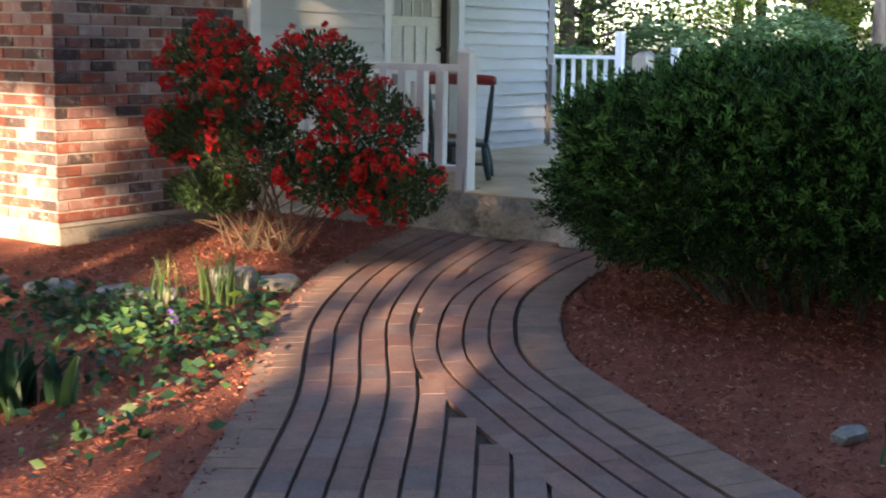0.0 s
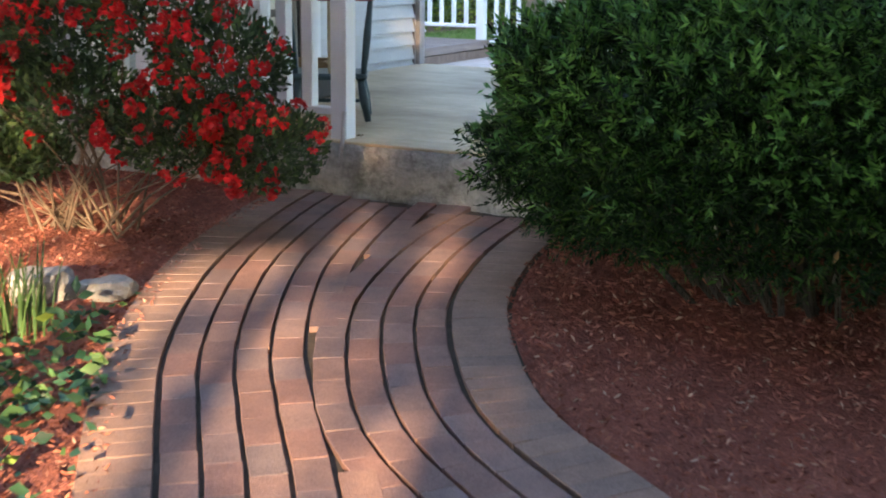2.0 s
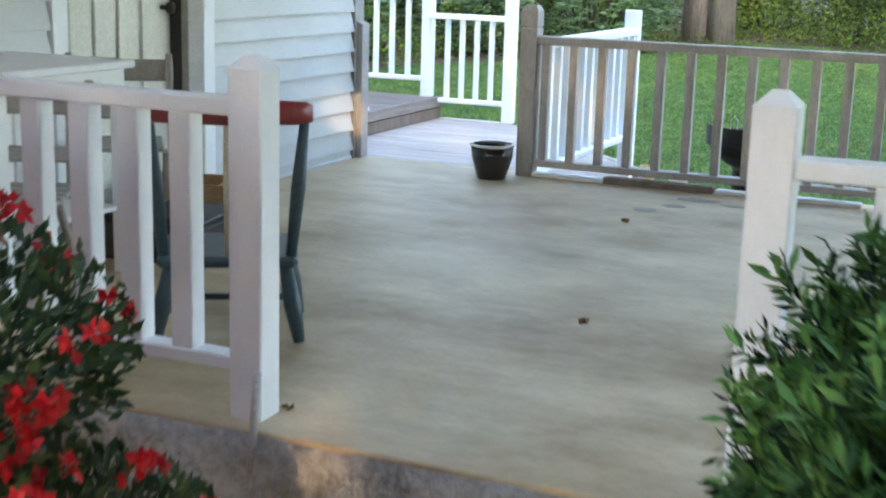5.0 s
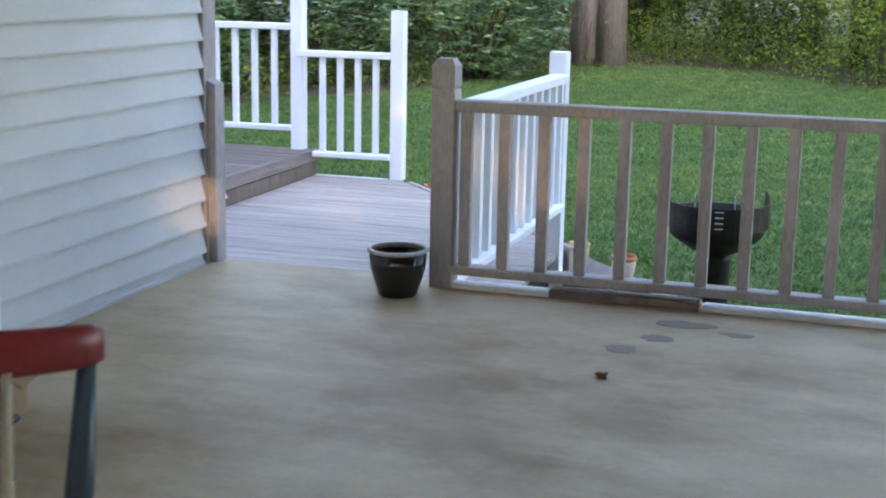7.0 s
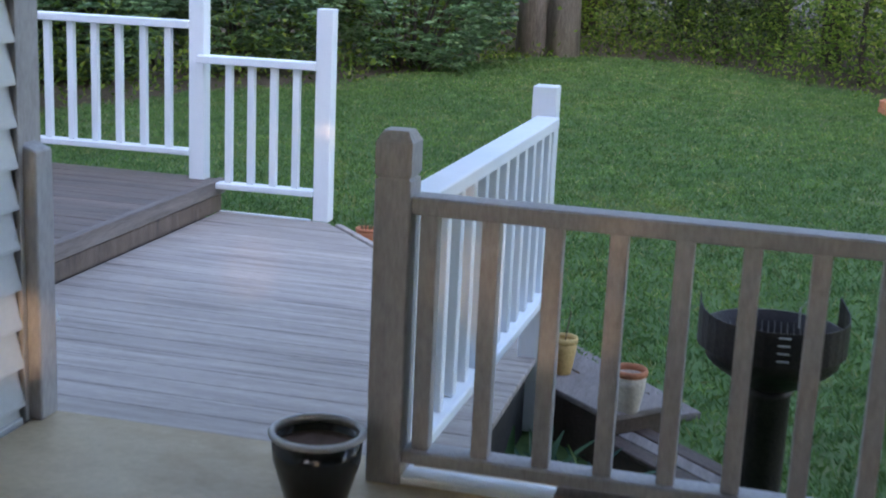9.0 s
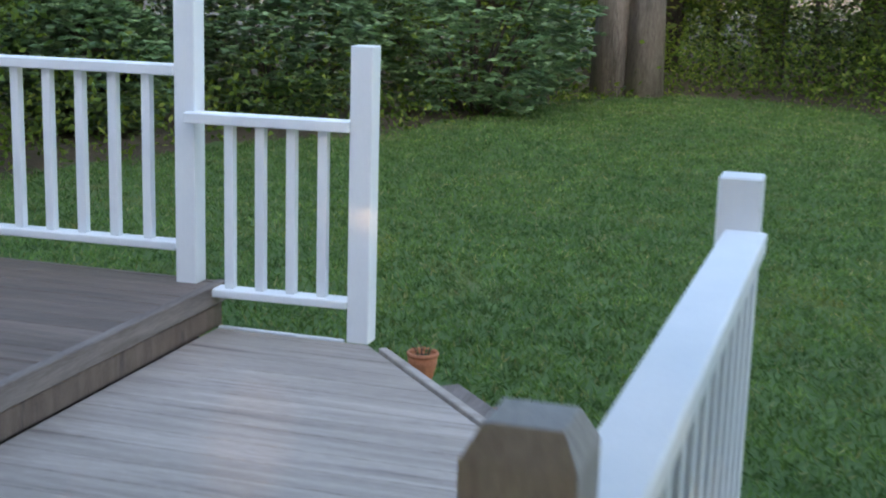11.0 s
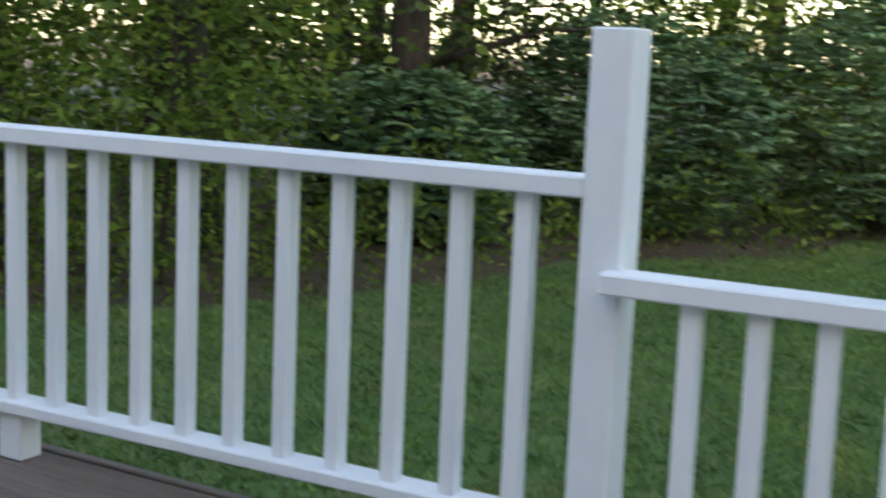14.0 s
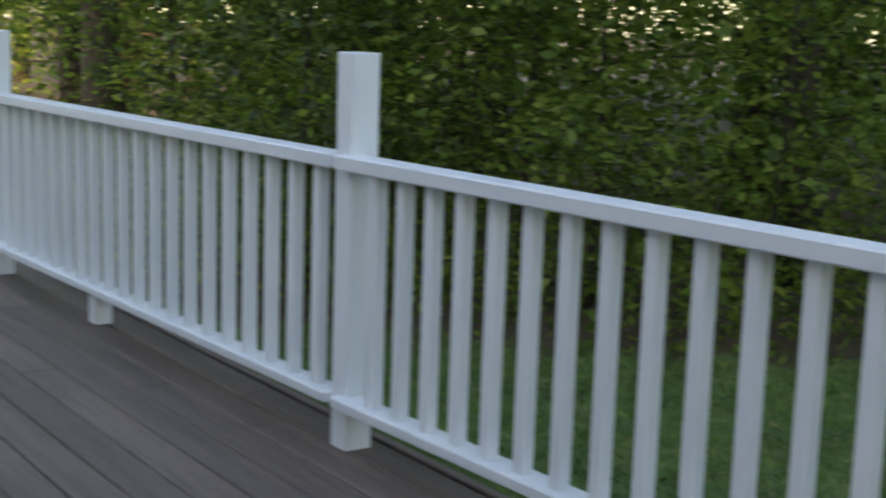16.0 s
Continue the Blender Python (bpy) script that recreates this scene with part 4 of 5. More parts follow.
part("inner_foliage", leaf_mesh("inner_foliage", inner, rs.uniform(0.05, 0.10, len(inner)), YEW, rs, 0.5), None, hedge)
dry, _ = points_in(rs, 500, (0, -0.1, 0.40), (1.40, 0.72, 0.24), 0.7)
tagged(part("dry_sprigs", leaf_mesh("dry_sprigs", dry, rs.uniform(0.03, 0.06, len(dry)), YEW_BROWN, rs, 0.35), None, hedge), kind="stuff")
rp = random.Random(8)
for i in range(60):
    a, q = rp.uniform(-1.1, 1.1), rp.uniform(-0.4, 0.4)
    e = Vector((a * 1.2 + rp.uniform(-0.2, 0.2), q * 1.5, rp.uniform(0.5, 1.0)))
    st = Vector((a * 0.7, q * 0.5, -0.03))
    part("branch", tube([st, st.lerp(e, 0.5) + Vector((rp.uniform(-.08, .08), rp.uniform(-.08, .08), -0.05)), e], [0.016, 0.010, 0.004], 5), DARK_BARK, hedge)

azalea = thing("azalea_bush", (-5.38, 8.12, front_z(0, 8.12)), 0, "azalea bush covered in bright red blossom", "bush")
AZ = [((0.95, 0.14, 0.45), (0.30, 0.32, 0.22)), ((0.72, 0.14, 0.83), (0.34, 0.34, 0.26)), ((0.36, 0.08, 1.12), (0.36, 0.34, 0.28)), ((-0.08, 0.0, 0.95), (0.30, 0.32, 0.30)),
      ((-0.48, 0.0, 1.18), (0.36, 0.30, 0.28)), ((-0.72, 0.02, 0.72), (0.32, 0.28, 0.22)), ((-0.05, -0.05, 0.62), (0.45, 0.36, 0.22)), ((0.55, 0.05, 0.5), (0.4, 0.36, 0.2))]
ra = np.random.default_rng(7)
lc, ld = [], []
for c, r in AZ + [((-0.35, -0.15, 0.36), (0.36, 0.26, 0.14))]:
    p, d = points_in(ra, 2500, c, r, 0.2)
    lc.append(p)
    ld.append(d)
lc, ld = np.concatenate(lc), np.concatenate(ld)
part("foliage", leaf_mesh("foliage", lc, ra.uniform(0.028, 0.055, len(lc)), AZALEA, ra, 0.45, dirs=ld * 0.6 + np.array([0, 0, 0.4])), None, azalea)
pc, pd, ps = [], [], []
heads = []
for (c, r), w in zip(AZ, (30, 30, 40, 20, 40, 20, 9, 18)):
    for i in range(w):
        d = ra.normal(size=3)
        d[1] -= 0.6
        d[2] += 0.25
        d /= np.linalg.norm(d)
        heads.append(np.array(c) + d * np.array(r) * ra.uniform(0.9, 1.08))
for h in heads:
    for f in range(int(ra.integers(4, 9))):
        q = ra.normal(size=3)
        q /= np.linalg.norm(q)
        q[1] -= 0.3
        q[2] += 0.2
        fc = h + q * 0.034
        a = np.cross(q, ra.normal(size=3))
        a /= np.linalg.norm(a)
        b = np.cross(q, a) / np.linalg.norm(q)
        for k in range(5):
            t = 2 * math.pi * k / 5
            dd = a * math.cos(t) + b * math.sin(t) + q * 0.35
            dd /= np.linalg.norm(dd)
            pc.append(fc + dd * 0.014)
            pd.append(dd * 4)
            ps.append(0.032)
part("blossom", leaf_mesh("blossom", np.array(pc), np.array(ps), PETAL, ra, 0.8, dirs=np.array(pd), fold=0.4), None, azalea, "bright red flower heads")
for i in range(30):
    c, r = AZ[i % len(AZ)]
    e = Vector(c) + Vector((ra.uniform(-1, 1) * r[0], ra.uniform(-1, 1) * r[1], ra.uniform(-0.6, 0.6) * r[2]))
    st = Vector((ra.uniform(-0.3, 0.3), ra.uniform(-0.15, 0.15), -0.03))
    mid = st.lerp(e, 0.5) + Vector((ra.uniform(-.05, .05), ra.uniform(-.05, .05), 0.08))
    part("stem", tube([st, st.lerp(mid, 0.5) + Vector((0, 0, 0.03)), mid, e], [0.008, 0.006, 0.004, 0.002], 5), TWIG, azalea)
for i in range(9):
    e = Vector((-0.55 - 0.5 * ra.random(), -0.3 * ra.random(), 0.1 + 0.45 * ra.random()))
    part("stem", tube([(ra.uniform(-0.1, 0.1), -0.05, 0.0), e * 0.5 + Vector((0, 0, 0.05)), e], [0.005, 0.003, 0.0015], 5), TWIG, azalea)


def blade_clump(name, at, n, length, width, label, category, spread=0.09, lean=0.35, mat=None, seed=1):
    r = random.Random(seed)
    ob = thing(name, at, 0, label, category)
    bm = bmesh.new()
    for i in range(n):
        a = r.uniform(0, 6.283)
        b = Vector((r.gauss(0, spread), r.gauss(0, spread), 0))
        ln, le = length * r.uniform(0.6, 1.1), lean * r.uniform(0.2, 1.2)
        d = Vector((math.cos(a), math.sin(a), 0))
        sd = Vector((-d.y, d.x, 0))
        rows = []
        for k in range(6):
            t = k / 5
            p = b + d * (le * ln * t * t) + Vector((0, 0, ln * (t - 0.3 * le * t * t)))
            w = width * (0.5 + 1.1 * t - 1.5 * t * t) + 0.0006
            rows.append((bm.verts.new(p - sd * w / 2), bm.verts.new(p + d * width * 0.15), bm.verts.new(p + sd * w / 2)))
        for p, q in zip(rows, rows[1:]):
            bm.faces.new((p[0], p[1], q[1], q[0]))
            bm.faces.new((p[1], p[2], q[2], q[1]))
    part("leaves", bm, mat or BLADE, ob, smooth=True)
    return ob


blade_clump("daffodil_clump", (-4.52, 6.80, front_z(0, 6.8) - 0.02), 46, 0.36, 0.016, "clump of upright daffodil leaves past flowering", "plant", 0.07, 0.3, seed=2)
blade_clump("daffodil_clump", (-4.75, 6.62, front_z(0, 6.6) - 0.02), 22, 0.30, 0.016, "small clump of upright daffodil leaves", "plant", 0.06, 0.25, seed=3)
blade_clump("hosta_clump", (-3.98, 5.10, front_z(0, 5.1) - 0.02), 40, 0.27, 0.07, "broad-leaved dark green bulb plant in the mulch", "plant", 0.09, 0.5, COVER, 4)
blade_clump("hosta_clump", (-4.35, 5.15, front_z(0, 5.1) - 0.02), 22, 0.22, 0.06, "broad-leaved dark green plant beside the walk", "plant", 0.08, 0.5, COVER, 6)
blade_clump("leafy_plant", (-5.20, 14.95, lawn_z(-5.2, 14.95) - 0.02), 46, 0.30, 0.06, "leafy green plant growing beside the deck steps", "plant", 0.11, 0.75, COVER, 12)
blade_clump("leafy_weed", (-0.72, 6.42, front_z(0, 6.4) - 0.02), 34, 0.13, 0.04, "low green weed at the edge of the mulch", "plant", 0.07, 0.7, COVER, 9)
rc = np.random.default_rng(9)


def side_of(line, sign):
    d = np.gradient(line, axis=0)
    d /= np.linalg.norm(d, axis=1)[:, None]
    return np.stack([d[:, 1], -d[:, 0]], 1) * sign


def dist_in(line, p, sign=1):
    k = np.linalg.norm(line - p, axis=1).argmin()
    return float((p - line[k]) @ side_of(line, sign)[k])


cov = np.concatenate([np.stack([rc.normal(cx, sx, n), rc.normal(cy, sy, n)], 1) for cx, cy, sx, sy, n in ((-4.45, 6.15, 0.38, 0.22, 420), (-4.95, 6.25, 0.4, 0.22, 330), (-3.85, 6.3, 0.12, 0.16, 90), (-3.6, 5.55, 0.22, 0.25, 60), (-4.0, 5.6, 0.3, 0.2, 120), (-3.25, 5.0, 0.15, 0.2, 60), (-4.1, 6.85, 0.2, 0.15, 120))])
cov = cov[[dist_in(left_line, p) < -0.02 for p in cov]]
cc = np.column_stack([cov, [front_z(0, y) + 0.02 + 0.07 * rc.random() for y in cov[:, 1]]])
tagged(part("ground_cover", leaf_mesh("ground_cover", cc, rc.uniform(0.035, 0.085, len(cc)), COVER, rc, 0.6, dirs=np.column_stack([rc.normal(size=(len(cc), 2)), 0.25 * np.ones(len(cc))])), None), "low green ground cover in the mulch bed", "ground cover", kind="stuff")
for x, y in ((-4.17, 6.18), (-4.10, 6.12), (-4.28, 6.25)):
    v = thing("violet", (x, y, front_z(x, y)), 0, "small purple violet flower", "flower", "violets")
    part("stem", tube([(0, 0, -0.01), (0.005, 0, 0.05), (0, 0, 0.10)], 0.002, 5), BLADE, v)
    k = np.array([[0.012 * math.cos(t), 0.012 * math.sin(t), 0.105] for t in np.arange(5) * 1.2566])
    part("petals", leaf_mesh("petals", k, [0.03] * 5, VIOLET, rc, 0.8, dirs=np.column_stack([k[:, :2] * 200, np.full(5, 0.6)])), None, v)


def rock(at, size, rz, seed, label, name="stone"):
    bm = bmesh.new()
    bmesh.ops.create_icosphere(bm, subdivisions=3, radius=0.5)
    for v in bm.verts:
        q = v.co.copy()
        f = 1 + 0.35 * noise.noise(q * 2.2 + Vector((seed, 0, 0))) + 0.12 * noise.noise(q * 6 + Vector((0, seed, 0)))
        v.co = Vector((max(-0.42, min(0.42, q.x * f)) * size[0], max(-0.4, min(0.4, q.y * f)) * size[1], max(-0.3, min(0.36, q.z * f)) * size[2]))
    tagged(part(name, bm, STONE, loc=pose(*at, 4, -5, rz)), label, "stone", "edging stones")


for i, (x, y, sx, sy, sz, rz) in enumerate(((-5.5, 6.5, 0.34, 0.2, 0.14, 10), (-5.1, 6.62, 0.24, 0.18, 0.13, 40), (-4.87, 6.72, 0.24, 0.17, 0.13, 30), (-4.76, 7.17, 0.30, 0.22, 0.22, 60), (-4.53, 7.30, 0.27, 0.18, 0.13, 20), (-1.03, 6.55, 0.17, 0.10, 0.07, 70), (-5.9, 6.4, 0.26, 0.2, 0.12, 0))):
    rock((x, y, front_z(x, y) + sz * 0.12), (sx, sy, sz), rz, i * 3.1, "pale grey fieldstone edging the flower bed")
rm = np.random.default_rng(13)


def chips(n, x0, x1, y0, y1, line, sign):
    p = np.stack([rm.uniform(x0, x1, n), rm.uniform(y0, y1, n)], 1)
    nr = side_of(line, sign)
    k = np.array([np.linalg.norm(line[::5] - q, axis=1).argmin() * 5 for q in p])
    ok = ((p - line[k]) * nr[k]).sum(1) < 0.02
    p = p[ok]
    return np.column_stack([p, -0.268 + 0.048 * (p[:, 1] - 9.364) - 0.006 + 0.014 * rm.random(len(p))])


for args in ((34000, -6.7, -1.8, 3.8, 9.25, left_line, 1), (30000, -3.3, 0.6, 5.4, 9.2, right_line, -1)):
    cp = chips(*args)
    dr = np.column_stack([rm.normal(size=(len(cp), 2)), 0.35 * rm.normal(size=len(cp))])
    tagged(part("mulch_chips", leaf_mesh("mulch_chips", cp, rm.uniform(0.012, 0.040, len(cp)), CHIPS, rm, 0.30, dirs=dr * 3), None), "loose shredded red wood mulch", "mulch", kind="stuff")

# ---- lawn and woods ----
rg = np.random.default_rng(17)
n = 430000
gp = np.stack([-14.5 + 17 * rg.random(n), 14.1 + 15.8 * rg.random(n) ** 1.25], 1)
ok = (gp[:, 1] < edge_y(gp[:, 0]) + 0.2 * rg.normal(size=n)) & ~((gp[:, 0] < -7.2) & (gp[:, 1] < 17.95)) & ~((gp[:, 0] < -5.35) & (gp[:, 1] < 16.2)) & (((gp[:, 0] + 5.40) + (gp[:, 1] - 15.82) * 0.885 > 0.42 * 1.335) | (gp[:, 1] > 18.3))
gp = gp[ok]
gc = np.column_stack([gp, [lawn_z(x, y) + 0.012 for x, y in gp]])
tagged(part("grass", leaf_mesh("grass", gc, rg.uniform(0.035, 0.08, len(gc)), GRASS, rg, 0.17, dirs=np.column_stack([rg.normal(size=(len(gc), 2)) * 0.7, np.ones(len(gc))])), None), "short mown green lawn grass", "grass", kind="stuff")


def tree(at, h, r, crown, leaves, size, mat, bark, label, seed, low=0.4, name="tree", lean=0.0, twin=False, wiggle=1.0):
    """A tapered trunk with limbs, and a crown of leaf sprays set along them."""
    q = random.Random(seed)
    g = np.random.default_rng(seed)
    ob = thing(name, at, 0, label, "tree" if name == "tree" else "shrub")
    bm, limbs = bmesh.new(), bmesh.new()
    tips = []
    for stem in range(2 if twin else 1):
        ox = (stem - 0.5) * r * 2.1 if twin else 0
        pts = [Vector((ox + lean * t * h + wiggle * 0.012 * h * math.sin(t * 5 + seed), wiggle * 0.01 * h * math.cos(t * 4 + seed), t * h - 0.1)) for t in np.linspace(0, 1, 8)]
        rad = [r * (1.35 if i == 0 else 1) * (1 - 0.82 * i / 7) for i in range(8)]
        tube(pts, rad, 12, bm)
        for k in range(crown[2]):
            t = low + (1 - low) * q.random()
            b = pts[0].lerp(pts[-1], t)
            j = min(6, int(t * 7))
            b = pts[j].lerp(pts[j + 1], t * 7 - j)
            a = q.uniform(0, 6.283)
            ln = crown[0] * q.uniform(0.5, 1.0) * (1.1 - 0.6 * t)
            e = b + Vector((math.cos(a) * ln, math.sin(a) * ln, ln * q.uniform(0.0, 0.55) * crown[1]))
            m = b.lerp(e, 0.5) + Vector((0, 0, 0.08 * ln))
            tube([b, m, e], [max(0.006, r * 0.25 * (1.1 - t)), max(0.004, r * 0.14 * (1.1 - t)), 0.003], 5, limbs)
            for u in (0.35, 0.6, 0.8, 1.0):
                tips.append((b.lerp(e, u) + Vector((q.gauss(0, .12), q.gauss(0, .12), q.gauss(0, .1))) * ln, ln * 0.30))
    part("trunk", bm, bark, ob, smooth=True)
    tagged(part("branching", limbs, bark, ob, smooth=True), kind="stuff")
    per = max(1, leaves // len(tips))
    c = np.concatenate([np.array(t) + g.normal(size=(per, 3)) * np.array([s, s, s * 0.55]) for t, s in tips])
    c = c[c[:, 2] > 0.05]
    part("crown", leaf_mesh("crown", c, g.uniform(0.6, 1.25, len(c)) * size, mat, g, 0.55, dirs=np.column_stack([g.normal(size=(len(c), 2)), 0.2 * g.normal(size=len(c)) - 0.25])), None, ob)
    return ob


tree((-8.12, 29.3, lawn_z(-8, 29.3)), 17, 0.20, (3.4, 0.6, 26), 6000, 0.22, FOLIAGE, BARK, "tall grey-barked twin-stemmed tree at the lawn's edge", 1, 0.42, twin=True)
q = random.Random(31)
for i in range(26):
    x = -26 + i * 1.5 + q.uniform(-0.8, 0.8)
    y = float(edge_y(x)) + q.uniform(1.5, 9)
    if abs(x + 8) < 1.0 and y < 32:
        y += 3.5
    tree((x, y, lawn_z(x, y)), q.uniform(9, 14), q.uniform(0.10, 0.24), (3.0, 0.5, 30), 7000, 0.115, FOLIAGE if i % 3 else DARK_FOLIAGE, DARK_BARK, "tall woodland tree behind the lawn", 100 + i, 0.12, lean=q.uniform(-0.05, 0.05))
for i in range(8):
    x, y = -12.5 + 1.25 * i + q.uniform(-0.3, 0.3), 33.0 + 2.4 * (i % 2) + q.uniform(-0.4, 0.4)
    tree((x, y, lawn_z(x, y)), q.uniform(9, 12), q.uniform(0.10, 0.18), (2.4, 0.5, 44), 9000, 0.12, FOLIAGE if i % 3 else DARK_FOLIAGE, DARK_BARK, "tall leafy tree behind the twin-stemmed tree", 560 + i, 0.03)
for i in range(20):
    x = -32 + i * 2.3 + q.uniform(-0.8, 0.8)
    y = float(edge_y(x)) + q.uniform(11, 17)
    tree((x, y, lawn_z(x, y)), q.uniform(10, 14), q.uniform(0.12, 0.22), (3.2, 0.4, 30), 5200, 0.17, DARK_FOLIAGE if i % 2 else FOLIAGE, DARK_BARK, "tall tree deep in the woods", 500 + i, 0.05)
for i in range(34):
    x = -19 + i * 0.85 + q.uniform(-0.4, 0.4)
    y = float(edge_y(x)) + q.uniform(0.5, 3.0)
    if -9.1 < x < -6.6 and y < 32.5:
        y = 33 + q.random()
    elif -12.4 < x <= -9.1:
        y += 2.4
    tree((x, y, lawn_z(x, y)), q.uniform(2.8, 5.6), q.uniform(0.02, 0.05), (1.45, 0.5, 24), 5200, 0.08, FOLIAGE if i % 4 else DARK_FOLIAGE, DARK_BARK, "leafy green sapling at the edge of the woods", 200 + i, 0.10, name="sapling", lean=q.uniform(-0.08, 0.08))
for i, (x, y, w, h) in enumerate(((-11.2, 25.7, 1.2, 1.75), (-9.35, 27.2, 1.4, 2.0), (-12.4, 24.0, 0.95, 1.3))):
    g = np.random.default_rng(300 + i)
    ob = thing("rhododendron", (x, y, lawn_z(x, y)), 0, "broad dark green rhododendron at the lawn's edge", "shrub", "rhododendrons")
    p, d = points_in(g, 1500, (0, 0, h * 0.5), (w, w * 0.85, h * 0.55), 0.72)
    swell = np.array([1 + 0.16 * noise.noise(Vector(v * 2.6 + i)) for v in d])[:, None]
    p = (p - np.array([0, 0, h * 0.5])) * swell + np.array([0, 0, h * 0.5])
    kp = p[:, 2] > 0.06
    p, d = p[kp], d[kp]
    # each shoot ends in a whorl of long leaves that spread and droop
    ang = np.tile(np.arange(8) * 0.785, len(p)) + np.repeat(g.uniform(0, 6.28, len(p)), 8)
    axis8 = np.repeat(d * 0.6 + np.array([0, 0, 0.6]), 8, 0)
    side = np.column_stack([np.cos(ang), np.sin(ang), -0.25 + 0.15 * g.normal(size=len(ang))])
    out = side + axis8 * 0.35
    out /= np.linalg.norm(out, axis=1)[:, None]
    part("foliage", leaf_mesh("foliage", np.repeat(p, 8, 0) + out * 0.055, g.uniform(0.09, 0.15, len(out)), RHODO, g, 0.30, dirs=out * 4, fold=0.4), None, ob)
    for k in range(16):
        e = Vector((g.uniform(-.8, .8) * w, g.uniform(-.7, .7) * w, h * g.uniform(0.4, 0.9)))
        part("stem", tube([(e.x * 0.2, e.y * 0.2, -0.05), e * 0.5, e], [0.03, 0.02, 0.006], 5), DARK_BARK, ob)
ru = np.random.default_rng(41)
ux = ru.uniform(-24, 8, 42000)
uy = edge_y(ux) + 0.1 + 0.25 * ru.normal(size=42000) + 5.0 * ru.random(42000) ** 1.6
bed = np.array([noise.noise((x * 0.9, y * 0.9, 2.0)) for x, y in zip(ux, uy)])
uz = np.array([lawn_z(x, y) for x, y in zip(ux, uy)]) + ru.random(42000) * np.clip(0.5 + 0.9 * bed + 0.12 * (uy - edge_y(ux)), 0.05, 1.3)
tagged(part("undergrowth", leaf_mesh("undergrowth", np.column_stack([ux, uy, uz]), ru.uniform(0.045, 0.10, 42000), FOLIAGE, ru, 0.5), None), "leafy green undergrowth at the edge of the woods", "undergrowth", kind="stuff")
for i in range(16):
    x = -42 + i * 1.8 + q.uniform(-0.6, 0.6)
    y = 20.5 + q.uniform(0, 7)
    tree((x, y, lawn_z(x, y)), q.uniform(9, 13), q.uniform(0.10, 0.2), (3.0, 0.4, 30), 6200, 0.14, DARK_FOLIAGE if i % 2 else FOLIAGE, DARK_BARK, "tall woodland tree behind the lawn", 700 + i, 0.05)
# unseen front-garden trees, added behind the walker to break the low sun into patches
qf = random.Random(2)
AX, AY = math.cos(radians(SUN_AZ)), math.sin(radians(SUN_AZ))


def sun_block_tree(u, d, h, r, w, count, low, seed, size=0.41, wiggle=0.2, limbs=110):
    """An added sun blocker. u: across the sunlight, d: towards the sun."""
    x, y = AX * u + AY * d, AY * u - AX * d
    tree((x, y, front_z(x, max(y, -12)) - 0.1), h, r, (w, 0.5, limbs), count, size, DARK_FOLIAGE, DARK_BARK, "unseen tree added in the front garden to block the sun", seed, low, wiggle=wiggle)


seed = 400
for k in range(26):
    for u, d in ((0.75 + 0.62 * k, 7.5), (-4.75 - 0.62 * k, 7.5)):
        if u < -9.5:
            continue
        sun_block_tree(u + qf.uniform(-0.12, 0.12), d + 3.0 * (k % 2) + qf.uniform(-0.6, 0.6), 14, 0.16, 1.05 if k else 0.8, 6600, 0.03, seed)
        seed += 1
# slim trees between the gaps through which the low sun comes, and crowns above the gaps
for u, w, d in ((-3.04, 0.30, 8.2), (-2.98, 0.28, 10.4), (0.35, 0.34, 8.9), (0.30, 0.30, 11.2), (0.02, 0.20, 9.9)):
    sun_block_tree(u, d, 13, 0.14, w, 7000, 0.03, seed, 0.2)
    seed += 1
for u, w, r in ((-2.06, 0.10, 0.07), (-1.40, 0.12, 0.08), (-0.76, 0.18, 0.10)):
    sun_block_tree(u, 8.6, 12, r, w, 7000, 0.03, seed, 0.12, wiggle=0.1)
    seed += 1
for u, low, limbs in ((-3.75, 0.45, 110), (-3.4, 0.45, 110), (-2.55, 0.42, 110), (-2.25, 0.42, 110), (-1.75, 0.40, 100), (-1.55, 0.395, 100), (-1.34, 0.375, 110), (-1.1, 0.378, 75), (-0.55, 0.385, 110), (-0.25, 0.385, 110)):
    sun_block_tree(u, 9.0 + qf.uniform(-0.1, 0.1), 14, 0.03, 0.5, 50 * limbs, low, seed, 0.26, wiggle=0.1, limbs=limbs)
    seed += 1
for u, h in ((-3.7, 5.15), (-3.45, 5.1), (-2.6, 5.1), (-2.3, 5.0), (-1.9, 4.6), (-1.6, 4.6), (-0.5, 4.45), (-0.25, 4.45)):
    sun_block_tree(u, 9.0, h, 0.03, 0.42, 3600, 0.05, seed, 0.2, wiggle=0.1, limbs=70)
    seed += 1
for u, count in ((-2.4, 200), (-1.7, 160), (-1.1, 750), (-0.5, 700), (-0.25, 700)):
    sun_block_tree(u, 12.5, 8.4, 0.012, 0.5, count, 0.40, seed, 0.17, wiggle=0.1, limbs=30)
    seed += 1
# unseen woods added on both flanks to darken the front garden
for k in range(22):
    for x in ((7.2, 9.4)[k % 2] + qf.uniform(-0.4, 0.4), -10.6 - 2.0 * (k % 2) + qf.uniform(-0.4, 0.4)):
        y = -6.0 + 0.85 * k
        if x < 0 and y > 5.5:
            continue
        tree((x, y, ground_height(x, y) - 0.1), qf.uniform(12, 15), 0.16, (1.8, 0.5, 70), 4600, 0.41, DARK_FOLIAGE, DARK_BARK, "unseen tree added beside the front garden to cut skylight", seed, 0.04)
        seed += 1
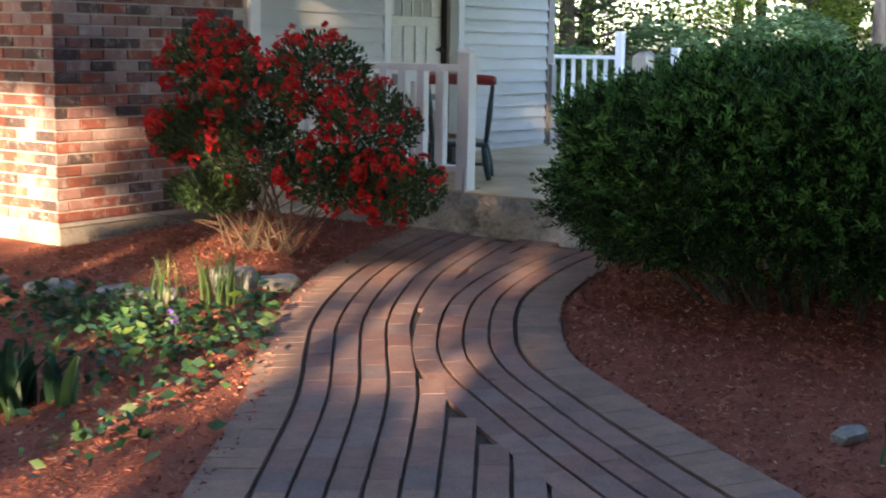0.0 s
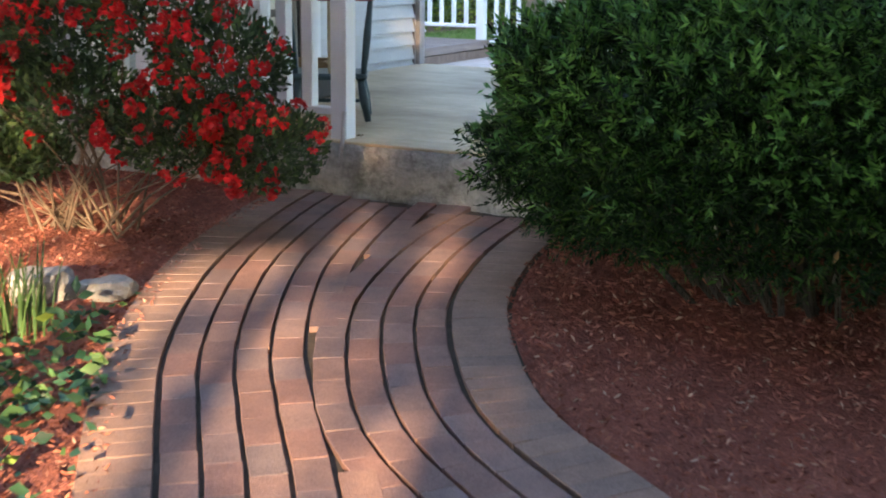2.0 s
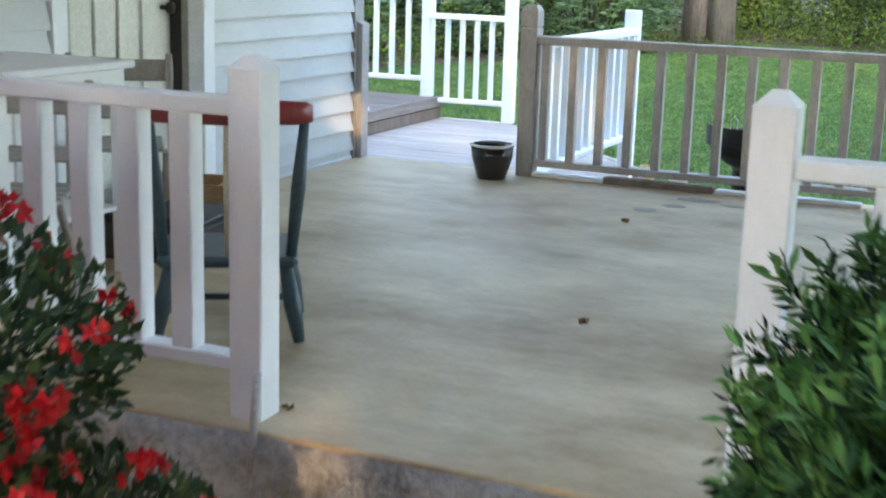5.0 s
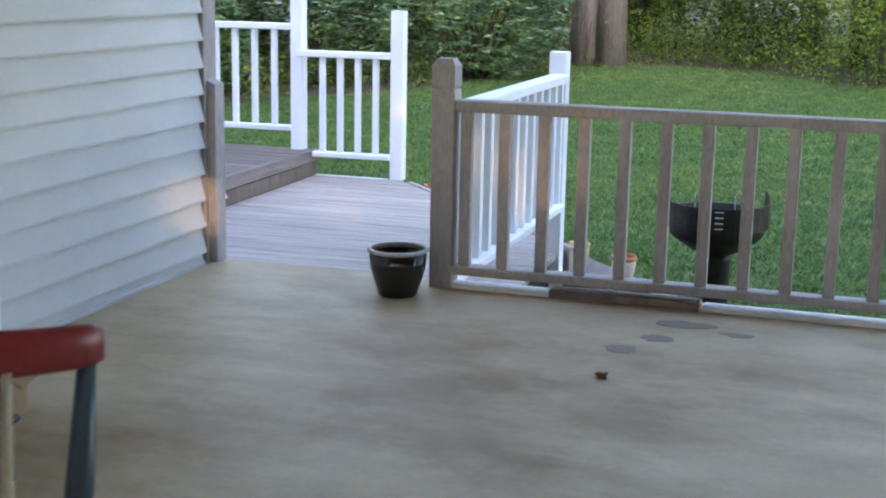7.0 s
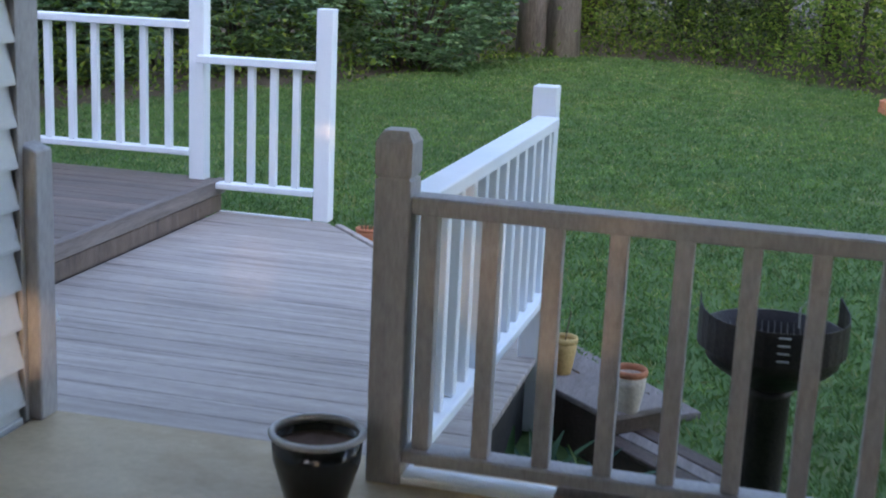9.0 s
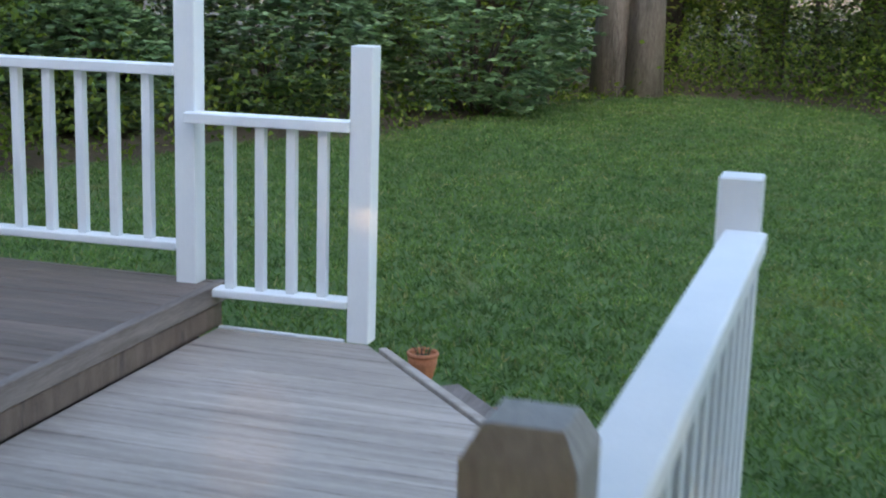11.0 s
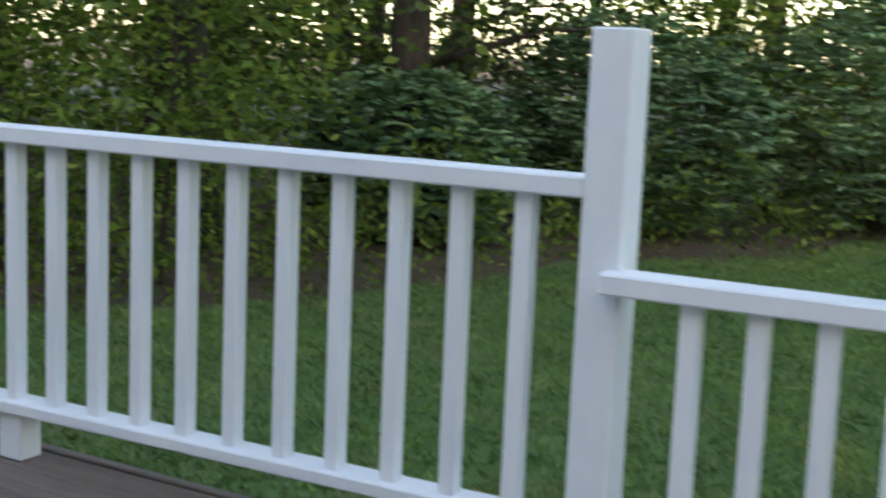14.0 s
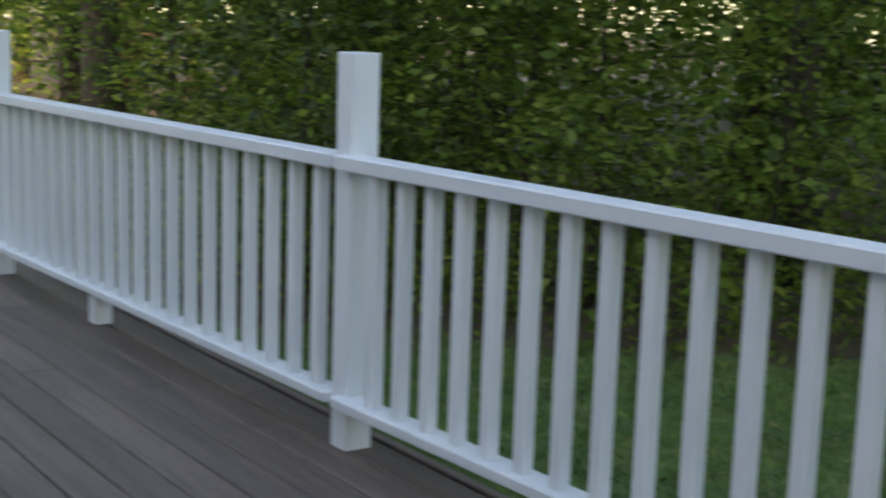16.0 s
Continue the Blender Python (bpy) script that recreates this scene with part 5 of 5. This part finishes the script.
# Spreading crowns added out of view to shade the walk from above.
for i, (x, y) in enumerate(((2.6, 8.4), (4.4, 3.6), (-9.3, 2.6), (-4.6, -1.6), (2.2, -2.4), (-8.6, -2.0), (5.5, 6.5), (3.2, 1.2), (-1.8, -2.2), (-7.9, 4.6), (1.9, 6.9))):
    tree((x, y, front_z(x, y) - 0.1), 13.5, 0.2, (4.2, 0.4, 90), 9500, 0.41, DARK_FOLIAGE, DARK_BARK, "unseen spreading tree added to shade the front walk", 800 + i, 0.5)
pit = thing("fire_ring", (-3.1, 26.1, lawn_z(-3.1, 26.1)), 0, "small ring of orange bricks on the far lawn", "fire ring")
one = mesh_of("brick", box(-0.1, 0.1, -0.05, 0.05, 0, 0.075, 0.005), TERRACOTTA)
for k in range(2):
    for i in range(9):
        a = 2 * math.pi * (i + 0.5 * (k % 2)) / 9
        part("brick", one, None, pit, loc=pose(0.34 * math.cos(a), 0.34 * math.sin(a), 0.078 * k, 0, 0, math.degrees(a) + 90))

# ---- brick wall ----
bw = thing("wall_brick", label="mottled red and charcoal brick house wall", category="wall", kind="structure")
part("mortar_core", box(-7.30, -6.636, 7.452, 9.247, -0.25, 2.75, 0), MORTAR, bw)
tagged(part("foundation", box(-7.32, -6.652, 7.47, 9.24, -0.75, -0.252, 0.01), FOUNDATION), "grey concrete foundation under the brick", "foundation", kind="structure")
brick_box = mesh_of("brick", box(-0.0985, 0.0985, -0.022, 0.022, -0.0325, 0.0325, 0.003), WALL_BRICK)
half_box = mesh_of("brick", box(-0.0445, 0.0445, -0.022, 0.022, -0.0325, 0.0325, 0.003), WALL_BRICK)
rng = random.Random(11)
far = bmesh.new()
for k in range(39):
    z = -0.184 + 0.0767 * k
    jit = lambda: rng.uniform(-0.0025, 0.0025)
    places = []
    for i in range(10):
        y = 7.44 + 0.1 + 0.208 * i + (0.104 if k % 2 else 0)
        if y + 0.1 < 9.255:
            places.append((pose(-6.646 + jit(), y, z, 0, 0, 90), brick_box))
    if k % 2:
        places.append((pose(-6.646, 7.488, z, 0, 0, 90), half_box))
    for i in range(3):
        x = -6.629 - 0.1 - 0.208 * i - (0.104 if not k % 2 else 0)
        places.append((pose(x, 7.462 + jit(), z), brick_box))
    if not k % 2:
        places.append((pose(-6.674, 7.462, z), half_box))
    for m, me in places:
        if k < 20:
            part("brick", me, None, bw, loc=m)
        else:
            box(-0.0985, 0.0985, -0.022, 0.022, -0.0325, 0.0325, 0, far, m)
tagged(part("upper_bricks", far, WALL_BRICK_FAR, bw), kind="stuff")

# ---- brick walk ----
walkway = thing("brick_walk", label="curved garden walk of worn red brick pavers", category="brick path", kind="structure")
paver = mesh_of("brick", box(-0.1066, 0.1066, -0.0540, 0.0540, -0.06, 0.0, 0.0018), PAVER)
edging = mesh_of("brick", box(-0.106, 0.106, -0.0510, 0.0510, -0.06, 0.0, 0.0018), BORDER)


def dist_to(line, p):
    q = np.linalg.norm(line - p, axis=1)
    return float(q.min())


rng = random.Random(21)
laid = []
COURSE = 0.123
BASE_L, BASE_R = 0.155, 0.243      # from each edge line to its first lengthwise course
for line, sign, is_left in ((left_line, 1, True), (right_line, -1, False)):
    nrm2 = side_of(line, sign)
    # border laid crosswise
    mid = line + nrm2 * (0.036 if is_left else 0.122)
    s = np.concatenate([[0], np.cumsum(np.linalg.norm(np.diff(mid, axis=0), axis=1))])
    for a in np.arange(0.05, s[-1], 0.1045):
        p = np.array([np.interp(a, s, mid[:, k]) for k in (0, 1)])
        n2 = np.array([np.interp(a, s, nrm2[:, k]) for k in (0, 1)])
        if 4.0 < p[1] < 9.25:
            laid.append((p, math.degrees(math.atan2(n2[1], n2[0])), edging))
    for c in range(22 if is_left else 4):
        off = (BASE_L if is_left else BASE_R) + COURSE * (c + 0.5)
        curve = line + nrm2 * off
        s = np.concatenate([[0], np.cumsum(np.linalg.norm(np.diff(curve, axis=0), axis=1))])
        for a in np.arange(0.05 + (0.1 if c % 2 else 0) + rng.uniform(0, 0.03), s[-1], 0.2135):
            p = np.array([np.interp(a, s, curve[:, k]) for k in (0, 1)])
            tg = np.array([np.interp(min(a + 0.05, s[-1]), s, curve[:, k]) - np.interp(max(a - 0.05, 0), s, curve[:, k]) for k in (0, 1)])
            if not (3.6 < p[1] < 9.22) or p[0] > 1.5:
                continue
            dL, dR = dist_to(left_line, p), dist_to(right_line, p)
            if abs((dL if is_left else dR) - off) > 0.02:
                continue
            if dist_in(right_line, p, -1) < 0.06 or dist_in(left_line, p, 1) < 0.06:
                continue
            if is_left and c > 3 and dR < BASE_R + 4 * COURSE - 0.022:
                continue
            if not is_left and dL < BASE_L + 4 * COURSE - 0.01:
                continue
            laid.append((p, math.degrees(math.atan2(tg[1], tg[0])), paver))
laid.sort(key=lambda q: (q[0][0] + 3.6) ** 2 + (q[0][1] - 7.6) ** 2)
rest = bmesh.new()
for i, (p, a, me) in enumerate(laid):
    m = pose(p[0], p[1], front_z(*p) + rng.uniform(-0.0009, 0.0009)) @ pose(0, 0, 0, 2.75 + rng.uniform(-0.2, 0.2), rng.uniform(-0.25, 0.25), 0) @ pose(0, 0, 0, 0, 0, a + rng.uniform(-1.4, 1.4))
    if i < 300:
        part("brick", me, None, walkway, loc=m)
    else:
        box(-0.1066, 0.1066, -0.0535, 0.0535, -0.06, 0.0, 0, rest, m)
if len(laid) > 300:
    ob = part("far_bricks", rest, brick_mat("paver_brick_joined", ((0.0, (0.20, 0.115, 0.10)), (0.3, (0.26, 0.125, 0.10)), (0.55, (0.21, 0.15, 0.145)), (0.8, (0.30, 0.165, 0.12)), (1.0, (0.17, 0.13, 0.135))), island=True), walkway)
    tagged(ob, kind="stuff")
